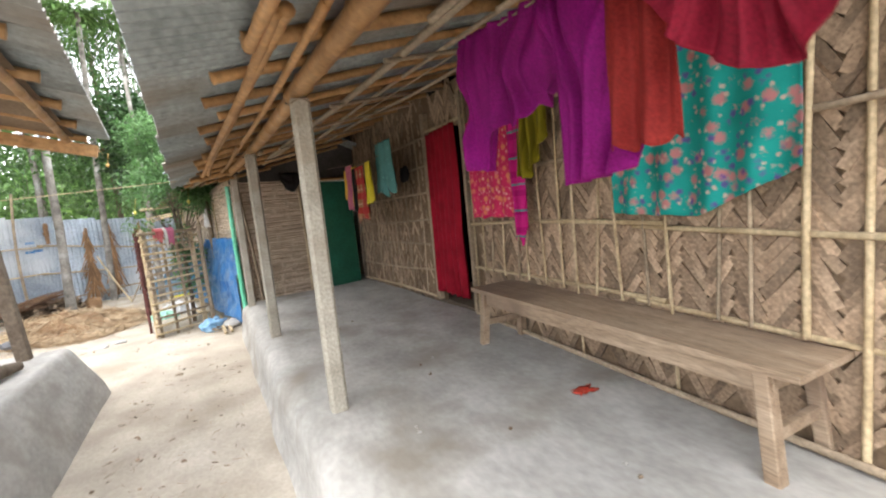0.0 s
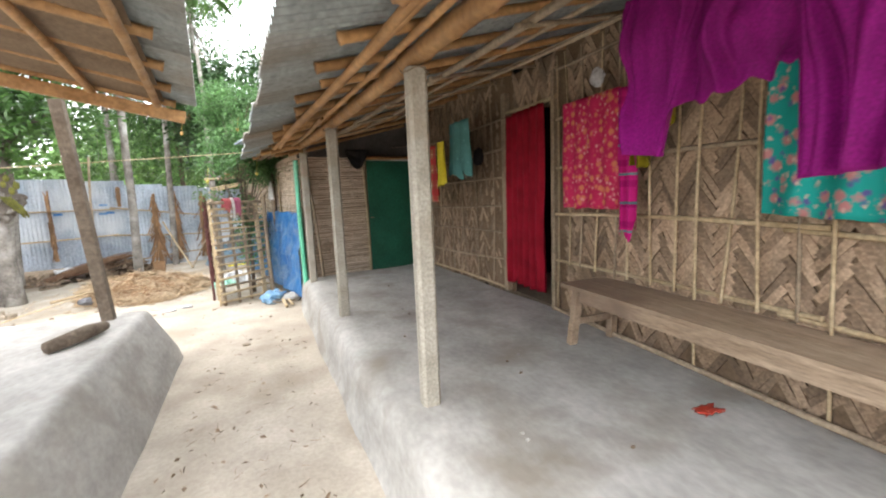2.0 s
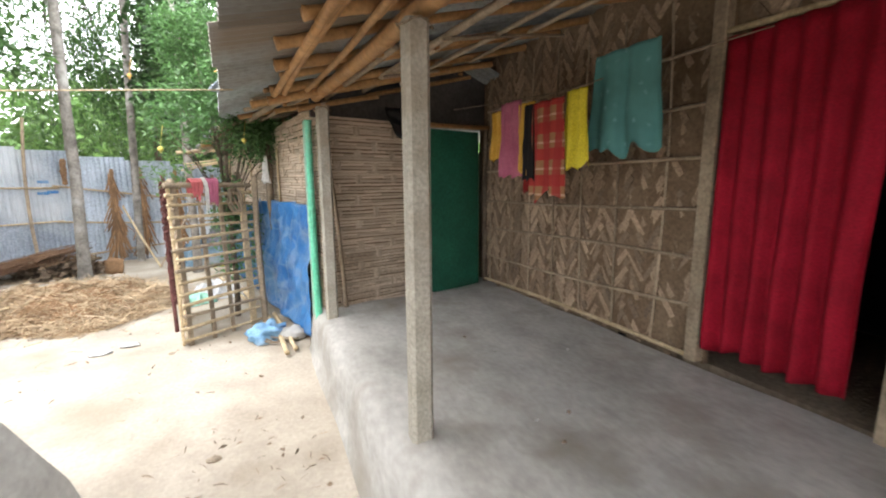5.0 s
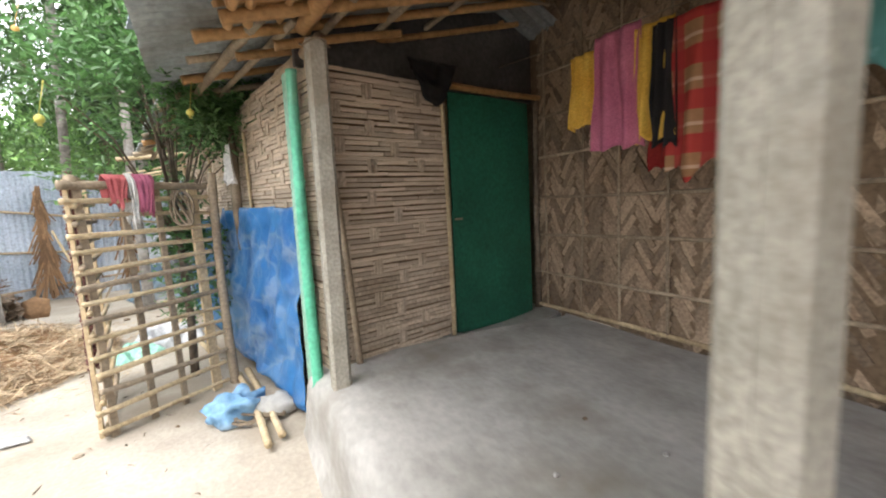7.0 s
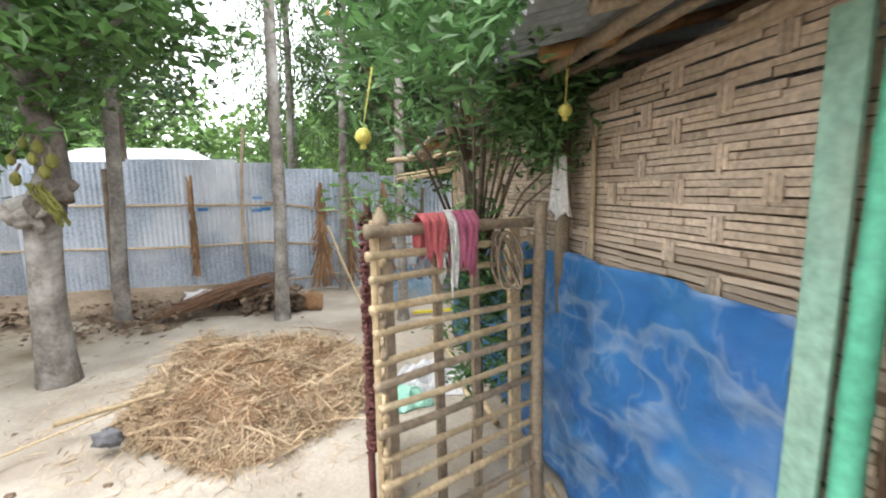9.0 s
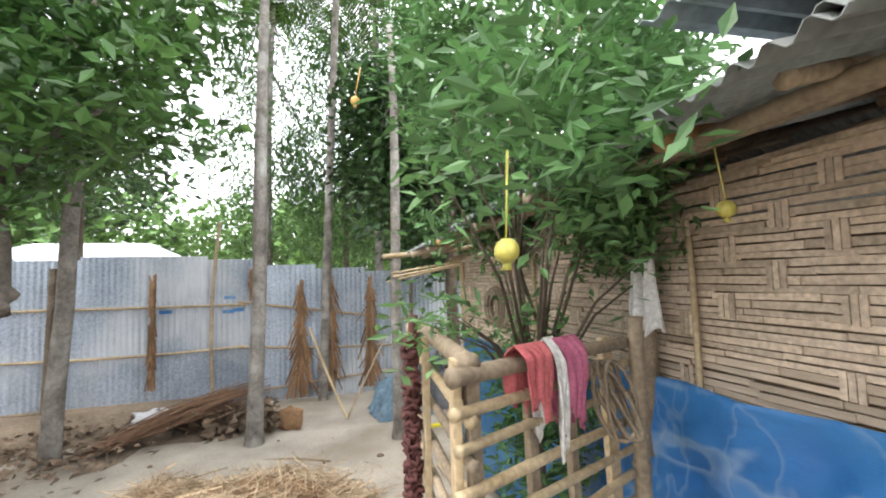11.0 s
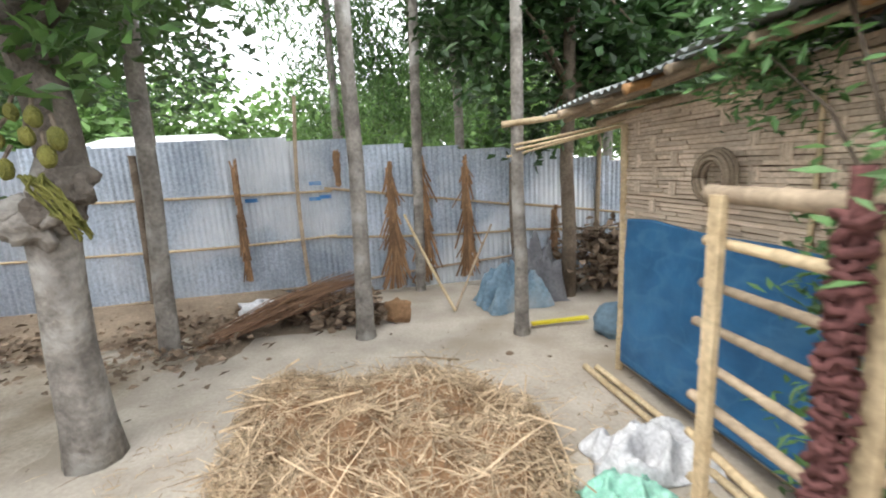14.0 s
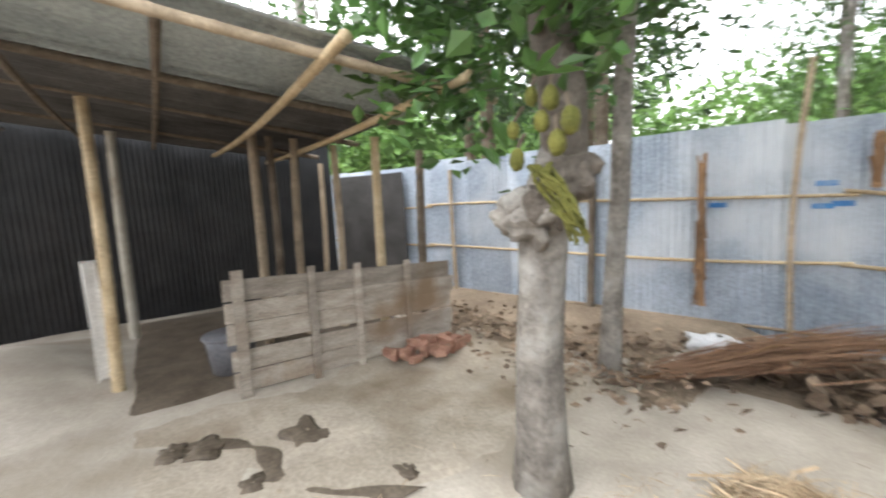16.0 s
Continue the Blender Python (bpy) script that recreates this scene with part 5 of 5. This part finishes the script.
for i in range(7):
    x0 = -5.25 - 0.78 * (i + 1)
    a, b = Vector((x0, SY, shed_z(SY) + 0.03)), Vector((x0, 4.6, shed_z(4.6) + 0.03))
    # inner sheets take the dark tin: the shed's shade is in their colour
    thicken(part("tin_sheet", corrugated(a, (1, 0, 0), b - a, 0.80, (b - a).length, rows=2), ROOFTIN if i < 2 else SHADETIN, shed), 0.002)
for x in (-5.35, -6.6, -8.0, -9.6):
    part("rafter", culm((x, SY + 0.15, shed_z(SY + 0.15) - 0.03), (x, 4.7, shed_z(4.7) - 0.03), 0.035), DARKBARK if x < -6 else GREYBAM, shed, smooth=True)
for k, y in enumerate((9.7, 8.9, 8.1, 7.3, 6.5, 5.6)):
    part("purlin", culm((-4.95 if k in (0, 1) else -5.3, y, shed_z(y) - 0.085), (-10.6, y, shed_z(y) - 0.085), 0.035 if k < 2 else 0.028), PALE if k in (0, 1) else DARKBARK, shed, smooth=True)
for x, y, r, m, tx in ((-7.72, 7.52, 0.055, PALE, -0.10), (-7.25, 10.1, 0.06, PALE, -0.05), (-7.4, 10.75, 0.06, DARKBARK, 0.0), (-8.2, 8.98, 0.06, GREYBAM, -0.05), (-8.3, 9.18, 0.05, DARKBARK, 0.0), (-8.2, 9.45, 0.055, GREYBAM, 0.0), (-8.2, 9.95, 0.055, GREYBAM, -0.02), (-9.7, 7.6, 0.06, CONCRETE, 0), (-10.2, 10.4, 0.05, GREYBAM, 0.1)):
    part("post", culm((x, y, -0.05), (x + tx, y + 0.05, shed_z(y) - 0.06), r), m, shed, smooth=True)
solo("white_sack", box((-7.80, 7.44, 0.72), (0.10, 0.10, 1.1), 0.2, 0.02), WHITECLOTH, "pale cloth wrapping tied round the shed post", "sack")
pan = thing("plank_panel", "low panel of weathered grey planks closing the shed", "fence panel", (-6.85, 9.3, 0))
for k in range(5):
    z = 0.13 + 0.215 * k
    part("plank", plank((-6.90 + random.uniform(-0.02, 0.02), 8.42 + random.uniform(-0.03, 0.03), z + random.uniform(-0.02, 0.02)), (-6.90, 10.80 + random.uniform(-0.05, 0.05), z * 0.86 + random.uniform(-0.012, 0.012)), 0.190 + random.uniform(-0.014, 0.006), 0.022, (1, 0, 0)), PLANK, pan)
for y in (8.5, 9.15, 9.62, 10.2):
    part("upright", plank((-6.855, y, -0.02), (-6.86, y + 0.02, 1.16 - 0.075 * (y - 8.4)), 0.075 if y > 8.6 else 0.10, 0.03, (1, 0, 0)), PLANK, pan)
for i in range(26):
    s = random.uniform(0.06, 0.10)
    x, y = -6.55 + random.gauss(0, 0.16), 10.3 + random.gauss(0, 0.18)
    solo("brick_piece", box((x, y, 0.05 + random.random() * 0.12), (s * 2, s, s), random.uniform(0, 3), 0.015), BRICK, "broken brick in a heap by the plank panel", "brick", "brick heap")
tub = join(tube([(-7.6, 8.5, 0.02), (-7.6, 8.5, 0.30), (-7.6, 8.5, 0.40)], [0.20, 0.24, 0.26], 16), tube([(-7.6, 8.5, 0.39), (-7.6, 8.5, 0.42)], [0.27, 0.27], 16))
solo("feed_tub", tub, RUBBER, "dark grey plastic feed tub in the shed", "tub", smooth=True)
for k, (x, y, r) in enumerate(((-6.2, 8.1, 0.16), (-5.9, 8.75, 0.2), (-6.25, 7.9, 0.12), (-5.5, 8.3, 0.10), (-5.0, 9.1, 0.10))):
    solo("dung_patch", blob((x, y, lift(x, y) + 0.004), (r * 1.1, r * 0.8, 0.018), 0.8, k, 12), MUCKSHADE, "dark wet dung on the earth", "dung", "dung patches", smooth=True)
muck = grid(40, 10, lambda u, v: Vector((-6.3 + 1.5 * u, 8.05 + 0.9 * u + (v - 0.5) * (0.26 + 0.2 * noise.noise(Vector((u * 6, 0, 0)))) + 0.14 * math.sin(7 * u), lift(-6.3 + 1.5 * u, 8.05 + 0.9 * u) + 0.012 - 0.06 * (2 * v - 1) ** 4)))
tagged(new("wet_trace", mesh_of("wet_trace", *muck, MUCKSHADE, True)), "dark wet run of slurry on the earth", "slurry", kind="structure")
sw = thing("shed_back", "tin back of the cattle shed, shade put into its colour", "wall", (0, 0, 0), kind="structure")
# both sheets coloured dark to stand for the shade inside the shed
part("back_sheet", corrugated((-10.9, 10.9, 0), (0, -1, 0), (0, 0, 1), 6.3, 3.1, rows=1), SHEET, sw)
part("end_sheet", corrugated((-10.9, 10.92, 0), (1.45, 0.72, 0), (0, 0, 1), 1.65, 2.15, rows=1), SHADETIN, sw)

# ---- open shed opposite the veranda ----
lp = thing("opposite_plinth", "grey clay plinth of the open shed opposite", "plinth", kind="structure")


def left_plinth(u, v):
    y = -3 + 8.5 * u
    prof = ((-1.05, -0.05), (-1.11, 0.12), (-1.19, 0.30), (-1.29, 0.50), (-1.315, 0.54), (-1.36, 0.55), (-2.4, 0.55), (-4.3, 0.55), (-4.4, -0.05))
    x, z = prof[round(v * 8)]
    return Vector((x - 0.05 * (y - 3.6) + 0.02 * noise.noise(Vector((y * 2, z * 4, 3))), y + (0.12 * (0.55 - z) if u > 0.99 else 0), z + 0.012 * noise.noise(Vector((x * 2, y * 2, 7)))))


lv, lf = grid(50, 8, left_plinth)
lf = [tuple(reversed(f)) for f in lf] + [tuple(j * 51 + 50 for j in range(9))]
part("plinth_body", (lv, lf), CLAY, lp, smooth=True)
solo("timber_post", plank((-1.66, 5.28, 0.53), (-1.80, 5.28, 2.55), 0.10, 0.09, (0, 1, 0)), DARKBARK, "leaning grey timber post of the open shed", "post")
solo("log", tube([(-1.75, 4.35, 0.60), (-1.6, 4.6, 0.62), (-1.55, 4.85, 0.60)], [0.05, 0.06, 0.04], 8), DARKBARK, "short dark log on the clay plinth", "log", smooth=True)
lr = thing("opposite_roof", "tin roof over bamboo and matting of the open shed", "roof", kind="structure")
LE = Vector((-0.70, 5.12, 2.50))
LD = Vector((0.14, -0.99, 0))
LA = Vector((-0.99, -0.14, 0.20))
for i in range(4):
    a = LE + LD * (0.78 * i)
    thicken(part("tin_sheet", corrugated(a, LD, LA, 0.80, 3.6), ROOFTIN, lr), 0.002)
part("matting", grid(2, 2, lambda u, v: LE + LD * (0.1 + 3.0 * u) + LA * (0.24 + 3.2 * v) - Vector((0, 0, 0.05))), MATBACK, lr)
for s in (0.30, 0.75, 1.4):
    part("purlin", culm(LE + LA * s - Vector((0, 0, 0.09)) - LD * 0.02, LE + LA * s + LD * 3.1 - Vector((0, 0, 0.09)), 0.03), BAMBOO, lr, smooth=True)
for i in range(5):
    l = 0.08 + i * 0.62
    part("rafter", culm(LE + LA * 0.16 + LD * l - Vector((0, 0, 0.045)), LE + LA * 3.4 + LD * (l + 0.1) - Vector((0, 0, 0.045)), 0.032), BAMBOO, lr, smooth=True)
part("end_beam", plank(LE + LA * 0.1 + LD * 0.10 - Vector((0, 0, 0.15)), LE + LA * 3.4 + LD * 0.10 - Vector((0, 0, 0.15)), 0.05, 0.10), BAMBOO, lr)
fr_pts = leaves([LE + LA * (0.05 + 3.4 * random.random()) + LD * 0.02 - Vector((0, 0, 0.10)) for _ in range(120)], 0.08, 0.01, (0.02, 0.02, 0.02), 4, 1.2, 3)
tagged(leafy("thatch_fringe", fr_pts, FROND, lr))

# walls behind that close the place
bw = thing("wall_behind", "plain bamboo walls closing the yard", "wall", kind="structure")
part("backing", box((-1.0, -9.2, 1.2), (14.0, 0.08, 2.4)), MAT, bw)
part("backing", box((-8.0, -2.4, 1.2), (0.08, 13.4, 2.4)), MAT, bw)

# floor sheet coloured dark so the shed's inner shade is painted in
shaded_floor = grid(20, 20, lambda u, v: Vector((-10.8 + 3.85 * u, 7.5 + 3.3 * v, lift(-10.8 + 3.85 * u, 7.5 + 3.3 * v) + 0.032 - 0.07 * max(abs(2 * u - 1), abs(2 * v - 1)) ** 10 + 0.01 * noise.noise(Vector((u * 9, v * 9, 2))))))
tagged(new("shed_floor", mesh_of("shed_floor", *shaded_floor, MUCKSHADE, True)), "trampled dung floor of the cattle shed, darkened for its shade", "floor", kind="structure")


def bare(u, v):
    x, y = -7.0 + 2.3 * u, 7.3 + 4.4 * v
    e = max(abs(2 * u - 1), abs(2 * v - 1)) + 0.35 * noise.noise(Vector((x * 1.3, y * 1.3, 4))) + 0.12 * noise.noise(Vector((x * 5, y * 5, 4)))
    return Vector((x, y, lift(x, y) + 0.014 - 0.07 * max(0.0, e - 0.55)))


tagged(new("trampled_dirt", mesh_of("trampled_dirt", *grid(50, 70, bare), TRAMPLED, True)), "brown trampled dirt in front of the shed", "dirt", kind="structure")

# ---- clothes ----
solo("clothes_line", join(tube([(1.28, -1.5, 2.30), (1.27, 0.8, 2.24), (1.26, 1.9, 2.28), (1.24, 3.6, 2.36)], [0.004] * 4, 5)), ROPE, "thin cord strung along the veranda", "line", smooth=True)


def trousers(o, u, width, drop, seed, tail):
    """A loose garment with a wide gathered body and narrower legs hanging unevenly."""
    o, u = Vector(o), Vector(u).normalized()
    n = u.cross(Vector((0, 0, 1)))

    def at(a, b):
        lo = drop * tail(a)
        ph = 9 * a + 2.0 * noise.noise(Vector((a * 5, b, seed)))
        d = 0.034 * math.sin(ph * 3.5) * (0.3 + 0.7 * b) + 0.012 * math.sin(ph * 9 + 3 * b) + 0.06 * noise.noise(Vector((a * 3, b * 2, seed)))
        return o + u * a * width + n * d + Vector((0, 0, -lo * b - 0.03 * math.sin(math.pi * a)))
    return grid(130, 34, at)


def spread(x, y0, y1, top, bottom, amp, folds, seed, nu=90, nv=30):
    """A cloth hung flat along the wall from y0 to y1 with its own upper and lower edge."""
    def at(a, b):
        ph = folds * 2 * math.pi * a + 1.6 * noise.noise(Vector((a * 3, b * 1.5, seed)))
        d = amp * (0.35 + 0.65 * b) * (math.sin(ph) + 0.8 * noise.noise(Vector((a * 6, b * 2.5, seed + 4))))
        z = top(a) + (bottom(a) - top(a)) * b + 0.012 * noise.noise(Vector((a * 9, b, seed)))
        return Vector((x + d, y0 + (y1 - y0) * a + 0.3 * d, z))
    return grid(nu, nv, at)


def magenta_tail(a):
    if a < 0.24:
        return 1.0 + 0.05 * a
    if a < 0.68:
        return 0.72 - 0.28 * (a - 0.24) + 0.03 * math.sin(a * 60)
    return 1.17 - 0.05 * (a - 0.68)


def magenta_hem(a):
    k = a * 40
    i = int(min(k, 39))
    return magenta_tail(i / 40) * (1 - (k - i)) + magenta_tail(min((i + 1) / 40, 1)) * (k - i)


cloth("magenta_dress", trousers((1.26, 1.86, 2.31), (0, -1, 0), 0.90, 0.57, 3, magenta_hem), MAGENTA, "magenta cotton dress hung over a cord")
cloth("rust_trousers", hanging((1.20, 0.80, 2.26), (0, 1, 0), 0.20, 0.56, 0.02, 2, 9), RUST, "rust red cotton trouser leg on the cord")
cloth("maroon_shirt", trousers((1.16, 0.90, 2.24), (0, -1, 0), 0.6, 0.40, 5, lambda a: 0.35 + 0.68 * math.sin(math.pi * a)), MAROON, "dark maroon shirt bunched on the cord")
cloth("teal_cloth", spread(2.25, 1.03, 1.97, lambda a: 2.06 + 0.32 * min(1, a * 1.8), lambda a: 1.61 - 0.19 * min(1, a * 2.2) + 0.05 * max(0, a - 0.5), 0.022, 4.5, 11), TEAL, "teal floral printed cloth hung on the wall")
cloth("pink_shawl", hanging((2.24, 2.94, 2.30), (0, 1, 0), 0.66, 0.86, 0.012, 4, 13), PINKFLORAL, "pink and orange floral shawl hung on the wall")
cloth("magenta_scarf", hanging((2.22, 2.74, 2.28), (0, 1, 0), 0.20, 0.98, 0.02, 2, 15, flare=-0.3, hem=0.2), SCARF, "narrow bright pink striped scarf with tassels")
cloth("olive_scarf", spread(2.21, 2.46, 2.80, lambda a: 2.30 + 0.05 * a, lambda a: 2.02 - 0.30 * min(1, a * 1.5) + 0.10 * max(0, a - 0.75), 0.04, 3.5, 17), OLIVE, "bunched olive yellow cloth hung on the wall")
cord2 = solo("clothes_line", tube([(2.30, 4.55, 2.38), (1.85, 5.7, 2.24), (1.75, 6.4, 2.27), (1.70, 7.3, 2.34)], [0.004] * 4, 5), ROPE, "thin cord strung across the veranda end", "line", smooth=True)
LINE2 = ((6.48, 0.18, 0.42, YELLOW, "yellow cotton child's shirt", 1.82, 2.22), (6.13, 0.30, 0.62, ROSE, "dusty rose cotton shirt", 1.80, 2.26), (5.95, 0.22, 0.56, YELLOW, "mustard yellow cotton shirt", 1.81, 2.22), (5.92, 0.12, 0.56, BLACKCLOTH, "black cotton cloth", 1.78, 2.19), (5.57, 0.36, 0.70, PLAID, "red and brown checked cloth", 1.80, 2.19), (5.38, 0.20, 0.52, LEMON, "lemon yellow shirt", 1.84, 2.22), (4.95, 0.50, 0.62, GREYTEAL, "grey-teal printed cloth", 1.98, 2.42))
for k, (y, w, d, m, label, x, top) in enumerate(LINE2):
    cloth("hung_shirt", hanging((x, y, top), (-0.05, 1, 0), w, d, 0.03, 2.5, 30 + k, flare=0.22, hem=0.08), m, label + " hung on the cord", "clothes", "clothes on the cord")
cloth("red_cloth", hanging((1.83, 5.94, 1.72), (0, 1, 0), 0.16, 0.21, 0.02, 2, 44), RUST, "bright red cloth hem showing under the others")
solo("foil_packet", blob((2.24, 3.18, 2.42), (0.02, 0.07, 0.06), 0.8, 3, 8), PLASTIC, "silvery plastic packet tucked in the lattice", "packet", smooth=True)
dark = thing("cap", "dark blue cap hanging on the wall", "cap", (2.28, 5.35, 2.0))
part("cap_body", blob((2.28, 5.35, 2.02), (0.06, 0.09, 0.10), 0.4, 2, 8), BLACKCLOTH, dark, smooth=True)
solo("wire", tube([(-0.3, 5.9, 2.15), (-3, 6.2, 2.02), (-6, 6.6, 1.95)], [0.004] * 3, 5), PALE, "pale cord strung across the yard", "cord", smooth=True)

twigs = thing("yard_litter", "scattered twigs and dry leaves on the trodden yard", "litter", kind="stuff")
twig_at = lambda x, y: (-0.4 + 0.5 * x if y < -0.1 else -2.6 + 2.3 * x, 6.6 + 5.2 * y) if abs(x) < 1 else None
part("twig", strewn(420, twig_at, lambda x, y: 0.004, 0.07, 0.0025, 31, 0.05), LITTER, twigs)
leafy("dry_leaf", leaves([(*twig_at(random.uniform(-1, 1), random.uniform(-1, 1)), 0.012) for _ in range(130)], 0.05, 0.014, (0.05, 0.05, 0.002), 1, 0, 12, 0.05), LITTER, twigs)
solo("straw_wisp", strewn(160, lambda x, y: (-3.6 + 1.6 * x, 8.3 + 1.2 * y), lambda x, y: 0.004, 0.16, 0.002, 41, 0.05), STRAW, "loose wisps of straw on the earth", "straw", kind="stuff")
